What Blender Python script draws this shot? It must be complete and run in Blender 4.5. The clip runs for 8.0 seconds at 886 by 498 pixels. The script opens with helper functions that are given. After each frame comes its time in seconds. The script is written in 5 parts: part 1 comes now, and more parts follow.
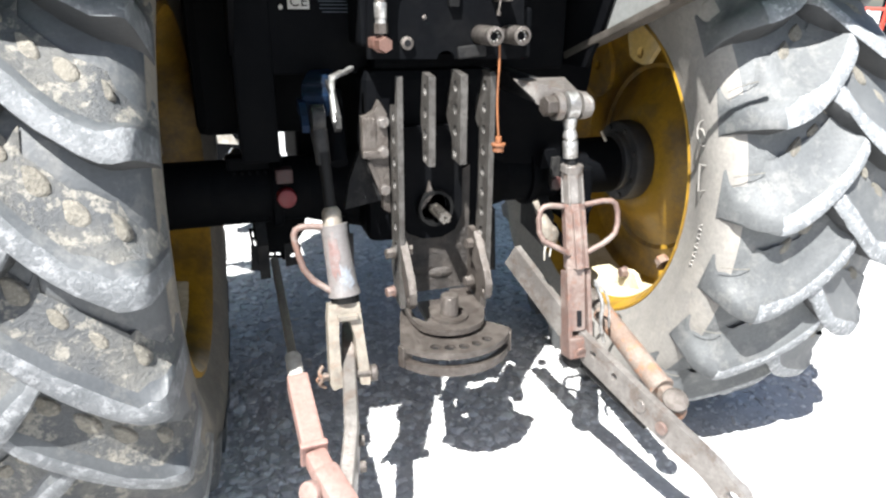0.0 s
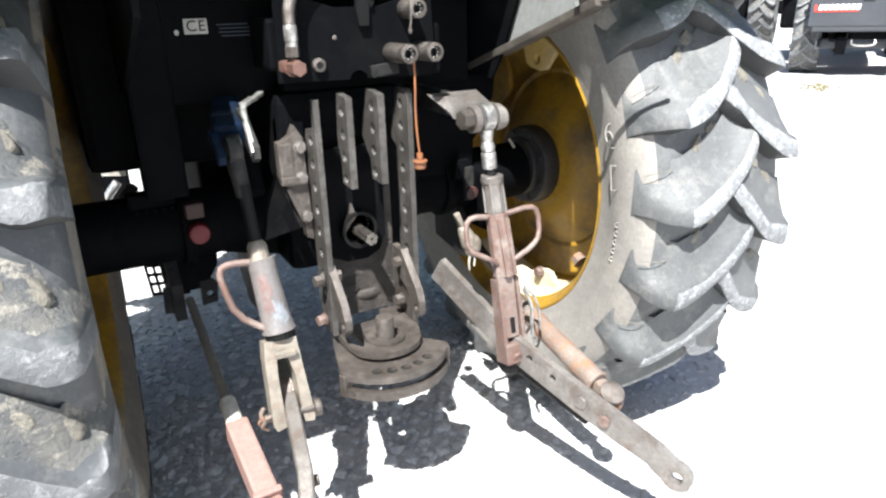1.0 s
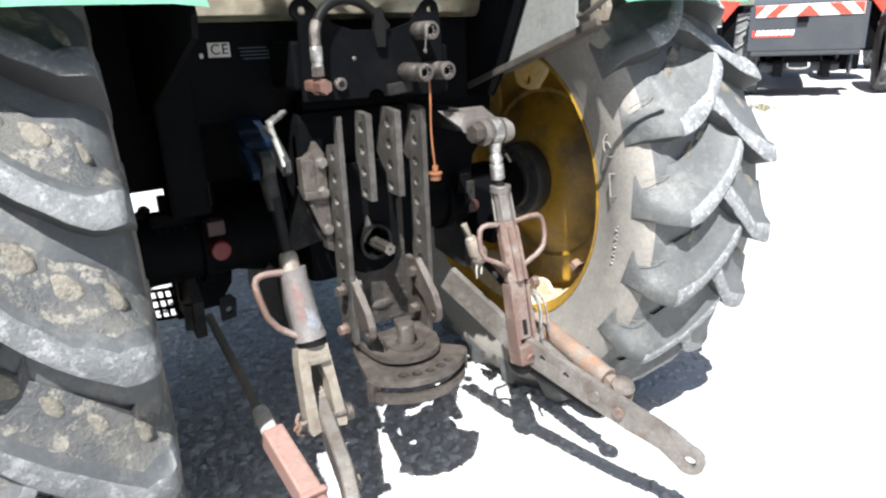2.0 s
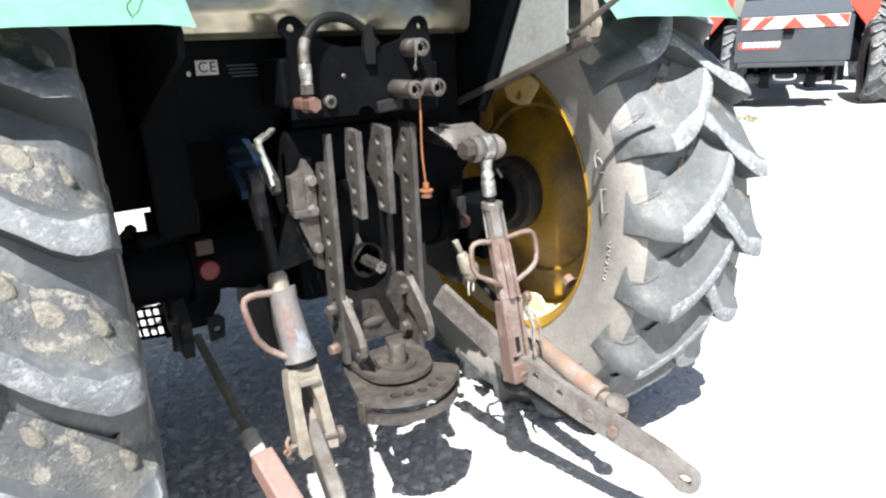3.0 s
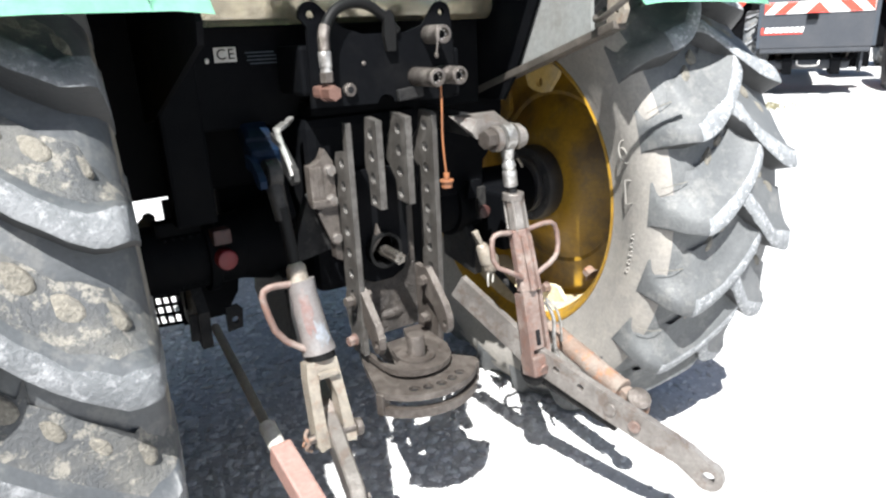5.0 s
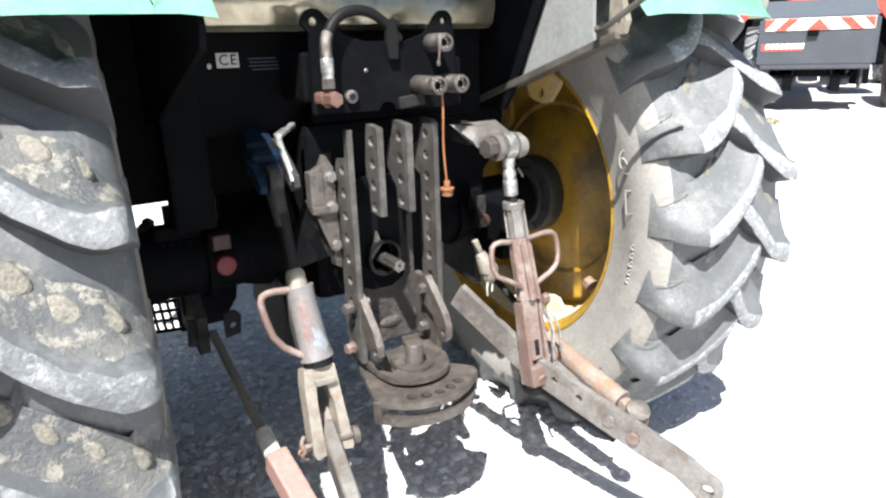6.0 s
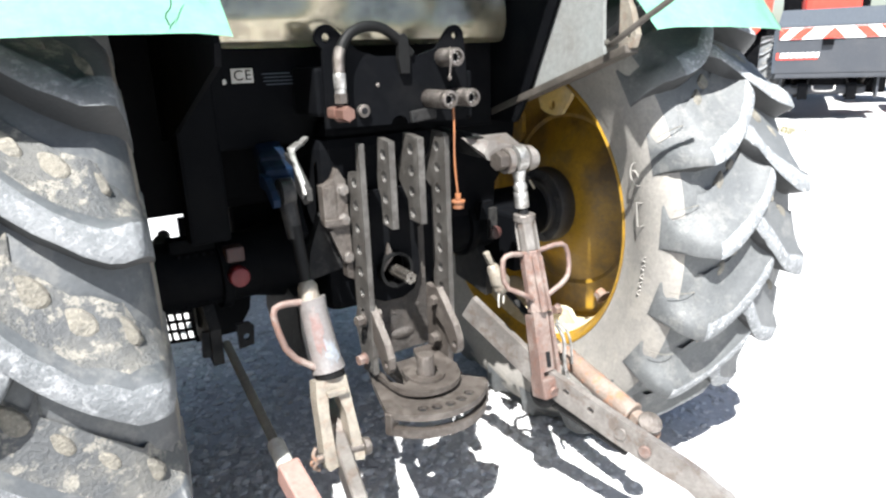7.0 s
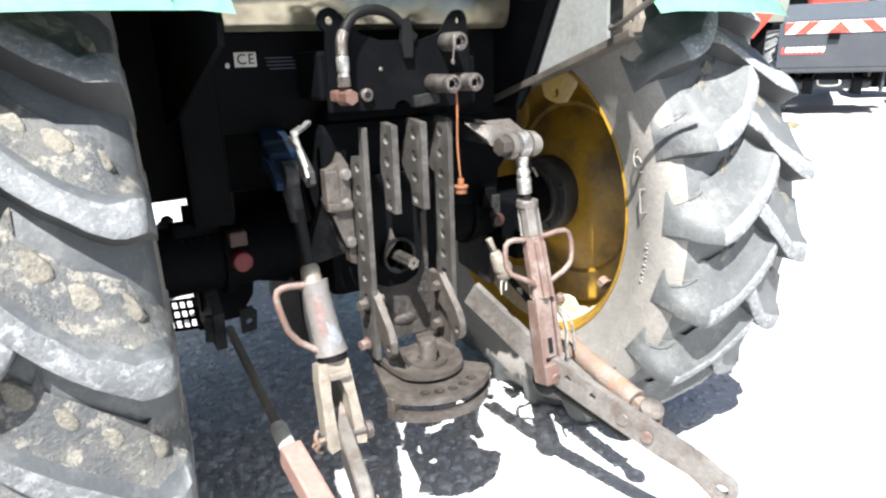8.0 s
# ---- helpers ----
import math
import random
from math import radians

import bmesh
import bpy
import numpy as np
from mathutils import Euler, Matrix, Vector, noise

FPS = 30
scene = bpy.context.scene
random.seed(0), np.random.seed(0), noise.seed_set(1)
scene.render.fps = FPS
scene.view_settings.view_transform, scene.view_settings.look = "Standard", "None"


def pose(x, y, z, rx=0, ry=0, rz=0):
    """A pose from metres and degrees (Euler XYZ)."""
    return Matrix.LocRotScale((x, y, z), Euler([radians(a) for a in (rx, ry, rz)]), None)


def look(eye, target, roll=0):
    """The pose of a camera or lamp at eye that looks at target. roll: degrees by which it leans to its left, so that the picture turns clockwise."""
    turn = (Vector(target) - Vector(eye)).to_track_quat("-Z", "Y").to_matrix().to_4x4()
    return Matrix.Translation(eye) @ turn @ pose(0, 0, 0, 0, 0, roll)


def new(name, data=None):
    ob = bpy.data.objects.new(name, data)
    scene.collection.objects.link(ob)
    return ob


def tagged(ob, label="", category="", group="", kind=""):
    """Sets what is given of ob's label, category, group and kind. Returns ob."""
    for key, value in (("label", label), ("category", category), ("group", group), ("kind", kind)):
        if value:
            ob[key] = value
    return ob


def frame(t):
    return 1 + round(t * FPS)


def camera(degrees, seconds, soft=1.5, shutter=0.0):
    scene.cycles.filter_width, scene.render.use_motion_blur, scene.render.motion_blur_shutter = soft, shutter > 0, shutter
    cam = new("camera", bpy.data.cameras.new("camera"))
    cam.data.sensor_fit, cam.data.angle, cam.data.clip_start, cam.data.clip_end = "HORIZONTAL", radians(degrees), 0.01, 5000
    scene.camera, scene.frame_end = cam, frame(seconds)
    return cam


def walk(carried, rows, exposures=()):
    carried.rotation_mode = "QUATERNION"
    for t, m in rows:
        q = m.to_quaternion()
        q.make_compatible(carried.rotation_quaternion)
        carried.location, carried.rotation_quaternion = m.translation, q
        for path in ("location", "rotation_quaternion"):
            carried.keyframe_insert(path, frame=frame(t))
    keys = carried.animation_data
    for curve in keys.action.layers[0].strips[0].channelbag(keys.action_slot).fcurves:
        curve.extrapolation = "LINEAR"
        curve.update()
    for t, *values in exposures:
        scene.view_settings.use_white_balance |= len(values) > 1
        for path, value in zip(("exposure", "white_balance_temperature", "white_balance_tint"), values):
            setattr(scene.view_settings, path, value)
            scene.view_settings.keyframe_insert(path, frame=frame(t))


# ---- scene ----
cam = camera(67.9, 8.0, soft=2.3)
PATH = [
    (0, (-0.541, -2.056, 1.333), (0.05, -0.278, 0.634), 0.4),
    (0.5, (-0.517, -2.016, 1.337), (0.103, -0.244, 0.647), 1.0),
    (0.7, (-0.514, -1.989, 1.360), (0.195, -0.262, 0.644), 1.8),
    (0.8, (-0.542, -1.964, 1.375), (0.240, -0.271, 0.652), 1.8),
    (0.9, (-0.590, -1.966, 1.355), (0.273, -0.293, 0.679), 0.9),
    (1, (-0.637, -1.982, 1.367), (0.275, -0.336, 0.671), -1.6),
    (1.2, (-0.736, -1.986, 1.324), (0.211, -0.374, 0.613), -3.6),
    (1.5, (-0.807, -1.987, 1.341), (0.209, -0.396, 0.679), -2.7),
    (1.7, (-0.838, -1.985, 1.339), (0.203, -0.395, 0.716), -2.2),
    (2.8, (-0.805, -1.966, 1.376), (0.241, -0.374, 0.768), -2.9),
    (3, (-0.82, -1.962, 1.358), (0.251, -0.378, 0.774), -2.5),
    (3.5, (-0.814, -1.967, 1.362), (0.252, -0.379, 0.778), -3.2),
    (4, (-0.816, -1.953, 1.358), (0.255, -0.374, 0.757), -2.8),
    (4.5, (-0.808, -1.946, 1.352), (0.241, -0.357, 0.742), -2.7),
    (5, (-0.816, -1.927, 1.363), (0.212, -0.328, 0.741), -2.5),
    (5.2, (-0.817, -1.92, 1.361), (0.226, -0.321, 0.763), -1.9),
    (6.3, (-0.814, -1.929, 1.35), (0.22, -0.322, 0.762), -1.8),
    (6.5, (-0.811, -1.931, 1.349), (0.212, -0.323, 0.744), -1.9),
    (7, (-0.815, -1.936, 1.363), (0.192, -0.301, 0.803), -2.1),
    (7.5, (-0.826, -1.94, 1.358), (0.156, -0.29, 0.799), -2.0),
    (8, (-0.819, -1.944, 1.335), (0.177, -0.307, 0.764), -2.0),
]
EXPOSURES = [(0, 1.97), (0.5, 1.97), (1, 1.85), (1.5, 1.53), (3, 1.74), (4, 1.70), (5, 1.74), (6.5, 1.96), (8, 2.01)]
walk(cam, [(t, look(eye, target, roll)) for t, eye, target, roll in PATH], EXPOSURES)


# ---- light ----
SUN_WAY = Vector((0.40, 0.45, -0.92)).normalized()
world = bpy.data.worlds.new("world")
scene.world = world
world.use_nodes = True
sky = world.node_tree.nodes.new("ShaderNodeTexSky")
sky.sky_type = "NISHITA"
sky.sun_disc = False
sky.sun_elevation = radians(57)
sky.sun_rotation = radians(221.6)
sky.dust_density = 1.6
back = world.node_tree.nodes["Background"]
back.inputs["Strength"].default_value = 0.05
world.node_tree.links.new(sky.outputs["Color"], back.inputs["Color"])
sun_data = bpy.data.lights.new("sun", "SUN")
sun_data.energy, sun_data.angle, sun_data.color = 5.0, radians(0.53), (1.0, 0.995, 0.985)
sun = new("sun", sun_data)
sun.matrix_world = look((-6, -6.5, 14), (-6 + SUN_WAY.x, -6.5 + SUN_WAY.y, 14 + SUN_WAY.z))


# ---- materials ----
def material(name, base, rough=0.6, metal=0.0, other=None, amount=0.5, grain=60.0, patch=6.0, bump=0.15, spots=None,
             spot_amount=0.0, spread=0.0, spec=0.5, low=0.45, high=0.65):
    """A worn surface: base and other mixed by large patches, fine grain in tone and relief, spots of a third colour."""
    m = bpy.data.materials.new(name)
    m.use_nodes = True
    n, l = m.node_tree.nodes, m.node_tree.links
    bsdf = n["Principled BSDF"]
    where = n.new("ShaderNodeNewGeometry")

    def cloud(scale, detail, rough_):
        t = n.new("ShaderNodeTexNoise")
        t.inputs["Scale"].default_value = scale
        t.inputs["Detail"].default_value = detail
        t.inputs["Roughness"].default_value = rough_
        l.new(where.outputs["Position"], t.inputs["Vector"])
        return t.outputs["Fac"]

    def ramp(fac, a, b):
        r = n.new("ShaderNodeMapRange")
        r.inputs["From Min"].default_value, r.inputs["From Max"].default_value = a, b
        l.new(fac, r.inputs["Value"])
        return r.outputs["Result"]

    def mixed(fac, a, b, kind="MIX"):
        x = n.new("ShaderNodeMix")
        x.data_type, x.blend_type = "RGBA", kind
        if isinstance(fac, float):
            x.inputs["Factor"].default_value = fac
        else:
            l.new(fac, x.inputs["Factor"])
        for value, socket in ((a, x.inputs[6]), (b, x.inputs[7])):
            if isinstance(value, tuple):
                socket.default_value = (*value, 1)
            else:
                l.new(value, socket)
        return x.outputs[2]

    def scaled(fac, k):
        q = n.new("ShaderNodeMath")
        q.operation = "MULTIPLY"
        q.inputs[1].default_value = k
        l.new(fac, q.inputs[0])
        return q.outputs[0]

    colour = base
    big, fine = cloud(patch, 5, 0.65), cloud(grain, 6, 0.7)
    if other:
        colour = mixed(scaled(ramp(big, low, high), amount), base, other)
    if spots:
        colour = mixed(scaled(ramp(cloud(patch * 3.1, 7, 0.75), 0.52, 0.60), spot_amount), colour, spots)
    tone = n.new("ShaderNodeMapRange")
    tone.inputs["To Min"].default_value, tone.inputs["To Max"].default_value = 0.62, 1.38
    l.new(fine, tone.inputs["Value"])
    colour = mixed(1.0, colour, tone.outputs["Result"], "MULTIPLY")
    if spread:
        info = n.new("ShaderNodeObjectInfo")
        r = n.new("ShaderNodeMapRange")
        r.inputs["To Min"].default_value, r.inputs["To Max"].default_value = 1 - spread, 1 + spread
        l.new(info.outputs["Random"], r.inputs["Value"])
        colour = mixed(1.0, colour, r.outputs["Result"], "MULTIPLY")
    l.new(colour, bsdf.inputs["Base Color"])
    bsdf.inputs["Metallic"].default_value = metal
    bsdf.inputs["Specular IOR Level"].default_value = spec
    rr = n.new("ShaderNodeMapRange")
    rr.inputs["To Min"].default_value, rr.inputs["To Max"].default_value = max(0.03, rough - 0.15), min(1, rough + 0.15)
    l.new(big, rr.inputs["Value"])
    l.new(rr.outputs["Result"], bsdf.inputs["Roughness"])
    if bump:
        b = n.new("ShaderNodeBump")
        b.inputs["Strength"].default_value, b.inputs["Distance"].default_value = bump, 0.01
        l.new(fine, b.inputs["Height"])
        l.new(b.outputs["Normal"], bsdf.inputs["Normal"])
    return m


M = {}
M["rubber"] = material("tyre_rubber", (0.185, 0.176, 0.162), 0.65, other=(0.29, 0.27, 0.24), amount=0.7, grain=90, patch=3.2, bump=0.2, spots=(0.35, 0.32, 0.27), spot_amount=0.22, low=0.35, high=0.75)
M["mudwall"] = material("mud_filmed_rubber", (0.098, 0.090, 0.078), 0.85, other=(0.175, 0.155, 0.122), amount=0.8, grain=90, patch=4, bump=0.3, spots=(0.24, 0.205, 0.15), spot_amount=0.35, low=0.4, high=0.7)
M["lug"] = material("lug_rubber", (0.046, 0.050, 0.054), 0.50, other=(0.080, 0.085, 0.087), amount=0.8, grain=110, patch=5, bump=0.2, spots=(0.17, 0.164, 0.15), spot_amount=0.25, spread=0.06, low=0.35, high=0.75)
M["palelug"] = material("pale_lug_rubber", (0.074, 0.078, 0.080), 0.58, other=(0.118, 0.122, 0.121), amount=0.8, grain=110, patch=5, bump=0.3, spots=(0.21, 0.205, 0.19), spot_amount=0.3, spread=0.06, low=0.35, high=0.75)
# downward lug flanks are blackened to deepen the shade under each crest
M["flank"] = material("flank_shade_rubber", (0.026, 0.027, 0.028), 0.6, other=(0.046, 0.046, 0.045), amount=0.8, grain=110, patch=9, bump=0.25)
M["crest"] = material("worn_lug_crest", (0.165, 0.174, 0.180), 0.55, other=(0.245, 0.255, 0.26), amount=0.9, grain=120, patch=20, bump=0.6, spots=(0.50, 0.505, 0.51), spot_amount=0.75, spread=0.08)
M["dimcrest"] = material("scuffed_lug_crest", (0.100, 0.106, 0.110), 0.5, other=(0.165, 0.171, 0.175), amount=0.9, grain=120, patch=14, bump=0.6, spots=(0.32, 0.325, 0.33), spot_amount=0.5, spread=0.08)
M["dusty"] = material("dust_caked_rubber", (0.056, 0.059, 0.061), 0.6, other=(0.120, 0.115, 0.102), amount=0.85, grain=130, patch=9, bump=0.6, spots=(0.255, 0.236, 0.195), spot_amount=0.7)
M["stub"] = material("worn_stub_rubber", (0.180, 0.166, 0.136), 0.9, other=(0.105, 0.100, 0.088), amount=0.85, grain=170, patch=45, bump=0.8, spots=(0.30, 0.275, 0.225), spot_amount=0.45, spread=0.15)
M["yellow"] = material("yellow_wheel_paint", (0.30, 0.170, 0.014), 0.45, other=(0.075, 0.046, 0.016), amount=0.9, grain=60, patch=3.5, bump=0.05, spots=(0.12, 0.085, 0.04), spot_amount=0.4)
M["sunlityellow"] = material("sunlit_yellow_paint", (0.56, 0.40, 0.13), 0.6, other=(0.50, 0.41, 0.24), amount=0.8, grain=60, patch=9, bump=0.2)
M["green"] = material("faded_green_paint", (0.21, 0.50, 0.34), 0.38, other=(0.26, 0.54, 0.40), amount=0.6, grain=30, patch=3, bump=0.02)
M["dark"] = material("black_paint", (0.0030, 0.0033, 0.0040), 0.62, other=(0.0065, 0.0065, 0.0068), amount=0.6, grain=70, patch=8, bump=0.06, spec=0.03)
M["oily"] = material("oily_casting", (0.010, 0.0102, 0.0108), 0.6, other=(0.026, 0.025, 0.024), amount=0.8, grain=80, patch=9, bump=0.35, spots=(0.045, 0.043, 0.040), spot_amount=0.35, spec=0.1)
M["steel"] = material("dusty_steel", (0.080, 0.069, 0.061), 0.36, 0.45, other=(0.145, 0.127, 0.112), amount=0.85, grain=110, patch=13, bump=0.5, spots=(0.048, 0.036, 0.029), spot_amount=0.55)
M["railsteel"] = material("mottled_rail_steel", (0.060, 0.056, 0.051), 0.40, 0.3, other=(0.104, 0.098, 0.090), amount=0.95, grain=120, patch=22, bump=0.5, spots=(0.038, 0.030, 0.025), spot_amount=0.6)
M["link"] = material("brown_grey_steel", (0.155, 0.141, 0.129), 0.36, 0.45, other=(0.262, 0.245, 0.227), amount=0.9, grain=100, patch=7, bump=0.3, spots=(0.115, 0.078, 0.058), spot_amount=0.5)
M["rust"] = material("red_brown_rusty_paint", (0.135, 0.090, 0.076), 0.5, 0.2, other=(0.225, 0.185, 0.162), amount=0.9, grain=110, patch=16, bump=0.4, spots=(0.17, 0.078, 0.052), spot_amount=0.55)
M["orange"] = material("orange_rust", (0.158, 0.112, 0.086), 0.7, 0.0, other=(0.215, 0.185, 0.158), amount=0.9, grain=120, patch=8, bump=0.7, spots=(0.27, 0.115, 0.052), spot_amount=0.7)
M["pink"] = material("faded_red_paint", (0.220, 0.128, 0.108), 0.55, 0.0, other=(0.190, 0.138, 0.120), amount=0.8, grain=90, patch=9, bump=0.3, spots=(0.13, 0.085, 0.070), spot_amount=0.4)
M["pale"] = material("pale_worn_steel", (0.245, 0.218, 0.178), 0.45, 0.25, other=(0.150, 0.133, 0.113), amount=0.8, grain=110, patch=18, bump=0.35, spots=(0.19, 0.118, 0.080), spot_amount=0.45)
M["zinc"] = material("bright_zinc", (0.50, 0.49, 0.47), 0.36, 0.8, other=(0.20, 0.185, 0.17), amount=0.85, grain=110, patch=26, bump=0.25, low=0.47, high=0.60)
M["chrome"] = material("worn_chrome", (0.70, 0.68, 0.64), 0.28, 0.9, other=(0.5, 0.46, 0.42), amount=0.6, grain=70, patch=20, bump=0.05)
M["coupler"] = material("grimy_coupler_steel", (0.16, 0.142, 0.13), 0.38, 0.75, other=(0.07, 0.06, 0.05), amount=0.85, grain=160, patch=40, bump=0.5)
M["copper"] = material("coppery_plug", (0.17, 0.095, 0.075), 0.4, 0.5, other=(0.11, 0.07, 0.058), amount=0.6, grain=120, patch=40, bump=0.1)
M["cord"] = material("orange_cord", (0.23, 0.085, 0.030), 0.6, other=(0.11, 0.045, 0.022), amount=0.8, grain=200, patch=14, bump=0.2)
M["beige"] = material("dull_beige_sheet", (0.64, 0.57, 0.43), 0.20, 0.85, other=(0.42, 0.39, 0.32), amount=0.85, grain=14, patch=4, bump=0.08, spots=(0.30, 0.27, 0.21), spot_amount=0.35)
M["grey"] = material("light_grey_sheet", (0.205, 0.212, 0.205), 0.5, 0.1, other=(0.165, 0.158, 0.145), amount=0.8, grain=60, patch=2.5, bump=0.04, spots=(0.11, 0.098, 0.085), spot_amount=0.35)
M["rimedge"] = material("dirty_edge_strip", (0.052, 0.045, 0.038), 0.6, 0.2, other=(0.090, 0.078, 0.066), amount=0.8, grain=90, patch=14, bump=0.2)
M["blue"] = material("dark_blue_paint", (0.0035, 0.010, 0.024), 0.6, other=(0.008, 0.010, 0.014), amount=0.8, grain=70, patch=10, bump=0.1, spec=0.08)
M["red"] = material("red_plastic", (0.135, 0.007, 0.010), 0.5, other=(0.09, 0.012, 0.012), amount=0.6, grain=60, patch=20, bump=0.03)
M["white"] = material("white_paint", (0.75, 0.75, 0.73), 0.5, other=(0.62, 0.61, 0.58), amount=0.5, grain=60, patch=12, bump=0.03)
M["whitebit"] = material("grubby_white_plastic", (0.40, 0.385, 0.35), 0.55, other=(0.25, 0.22, 0.18), amount=0.7, grain=80, patch=25, bump=0.1)
M["boxgrey"] = material("blue_grey_box_paint", (0.032, 0.036, 0.043), 0.55, other=(0.045, 0.047, 0.052), amount=0.6, grain=40, patch=3, bump=0.03)
M["slate"] = material("slate_lid_paint", (0.045, 0.053, 0.064), 0.75, other=(0.055, 0.063, 0.072), amount=0.6, grain=40, patch=3, bump=0.03, spec=0.15)
M["signred"] = material("signal_red", (0.62, 0.05, 0.03), 0.5, other=(0.52, 0.06, 0.04), amount=0.5, grain=50, patch=8, bump=0.02)
M["mud"] = material("caked_greasy_mud", (0.036, 0.032, 0.029), 0.38, 0.1, other=(0.078, 0.067, 0.058), amount=0.8, grain=70, patch=12, bump=0.9, spots=(0.022, 0.019, 0.017), spot_amount=0.6)
M["darksteel"] = material("oiled_bright_steel", (0.20, 0.185, 0.165), 0.28, 0.85, other=(0.10, 0.085, 0.07), amount=0.8, grain=120, patch=30, bump=0.4)
M["brownred"] = material("dirty_red_brown_paint", (0.05, 0.018, 0.015), 0.6, other=(0.03, 0.024, 0.022), amount=0.8, grain=90, patch=30, bump=0.2)
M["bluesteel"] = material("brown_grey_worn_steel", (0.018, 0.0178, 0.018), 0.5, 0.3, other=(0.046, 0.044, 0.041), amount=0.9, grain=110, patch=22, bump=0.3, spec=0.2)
M["redpaint"] = material("faded_red_patch", (0.180, 0.118, 0.108), 0.42, 0.25, other=(0.17, 0.15, 0.142), amount=0.95, grain=120, patch=45, bump=0.3)
M["bluepaint"] = material("pale_blue_patch", (0.225, 0.243, 0.268), 0.42, 0.25, other=(0.175, 0.17, 0.168), amount=0.95, grain=120, patch=45, bump=0.3)
# cream that stands for sun-bleached yellow at the rim's bottom
M["sunlitcream"] = material("sunlit_cream", (0.52, 0.46, 0.33), 0.9, other=(0.40, 0.33, 0.20), amount=0.7, grain=60, patch=12, bump=0.5)
M["grass"] = material("dry_grass", (0.16, 0.145, 0.06), 0.8, other=(0.24, 0.21, 0.11), amount=0.8, grain=30, patch=4, bump=0.0)
M["hub"] = material("grimy_hub_paint", (0.020, 0.020, 0.021), 0.5, other=(0.045, 0.040, 0.034), amount=0.85, grain=70, patch=12, bump=0.3)
# flat black that stands for the shade inside bores and slots
M["hole"] = material("hole_shade", (0.006, 0.006, 0.007), 0.8, grain=60, patch=10, bump=0.1, spec=0.2)
M["black_and_shade"] = material("black_rubber_and_shade", (0.005, 0.005, 0.005), 0.6, grain=60, patch=10, bump=0.1, spec=0.15)


# ---- building helpers ----
ORIGIN = {}


def thing(name, at, label, category, kind="", group=""):
    ob = new(name)
    ob.location = at
    ob.empty_display_size = 0.1
    ORIGIN[ob.name] = Vector(at)
    return tagged(ob, label, category, group, kind)


def part(name, bm, mat, parent=None, label="", smooth=False, at=None):
    """Links a bmesh, built in world metres, as one mesh object under parent."""
    origin = ORIGIN[parent.name] if parent else Vector(at or (0, 0, 0))
    bmesh.ops.translate(bm, vec=-origin, verts=bm.verts)
    bmesh.ops.recalc_face_normals(bm, faces=bm.faces)
    me = bpy.data.meshes.new(name)
    bm.to_mesh(me)
    bm.free()
    if smooth:
        for p in me.polygons:
            p.use_smooth = True
        try:
            me.set_sharp_from_angle(angle=radians(38))
        except AttributeError:
            pass
    me.materials.append(M[mat] if isinstance(mat, str) else mat)
    ob = new(name, me)
    if parent:
        ob.parent = parent
    else:
        ob.location = origin
    ORIGIN[ob.name] = origin
    if label:
        tagged(ob, label)
    return ob


def axes_to(way, up=(0, 0, 1)):
    """A turn whose z runs along way and whose y leans to up."""
    z = Vector(way).normalized()
    x = Vector(up).cross(z)
    if x.length < 1e-4:
        x = Vector((1, 0, 0)).cross(z)
    x.normalize()
    y = z.cross(x)
    return Matrix((x, y, z)).transposed().to_4x4()


def add_cyl(bm, p, q, r, r2=None, seg=20, bevel=0.0):
    p, q = Vector(p), Vector(q)
    m = Matrix.Translation((p + q) / 2) @ axes_to(q - p)
    got = bmesh.ops.create_cone(bm, cap_ends=True, segments=seg, radius1=r, radius2=r if r2 is None else r2, depth=(q - p).length, matrix=m)
    if bevel:
        rims = [e for e in {e for v in got["verts"] for e in v.link_edges} if any(len(f.verts) > 4 for f in e.link_faces)]
        bmesh.ops.bevel(bm, geom=rims, offset=bevel, segments=2, affect="EDGES", profile=0.5)
    return bm


def add_box(bm, centre, size, turn=None, bevel=0.004):
    m = Matrix.Translation(centre) @ (turn or Matrix()) @ Matrix.Diagonal((*size, 1))
    got = bmesh.ops.create_cube(bm, size=1, matrix=m)
    if bevel:
        edges = list({e for v in got["verts"] for e in v.link_edges})
        bmesh.ops.bevel(bm, geom=edges, offset=bevel, segments=2, affect="EDGES", profile=0.6)
    return bm


def add_bar(bm, p, q, wide, thick, up=(0, 0, 1), bevel=0.003):
    """A flat bar from p to q; wide lies towards up, thick across."""
    p, q = Vector(p), Vector(q)
    return add_box(bm, (p + q) / 2, (thick, wide, (q - p).length), axes_to(q - p, up), bevel)


def add_ball(bm, p, r, squash=(1, 1, 1), seg=16):
    bmesh.ops.create_uvsphere(bm, u_segments=seg, v_segments=seg // 2, radius=r, matrix=Matrix.Translation(p) @ Matrix.Diagonal((*squash, 1)))
    return bm


def smooth_path(points, rounds=2):
    pts = [Vector(p) for p in points]
    for _ in range(rounds):
        out = [pts[0]]
        for a, b in zip(pts, pts[1:]):
            out += [a * 0.75 + b * 0.25, a * 0.25 + b * 0.75]
        pts = out + [pts[-1]]
    return pts


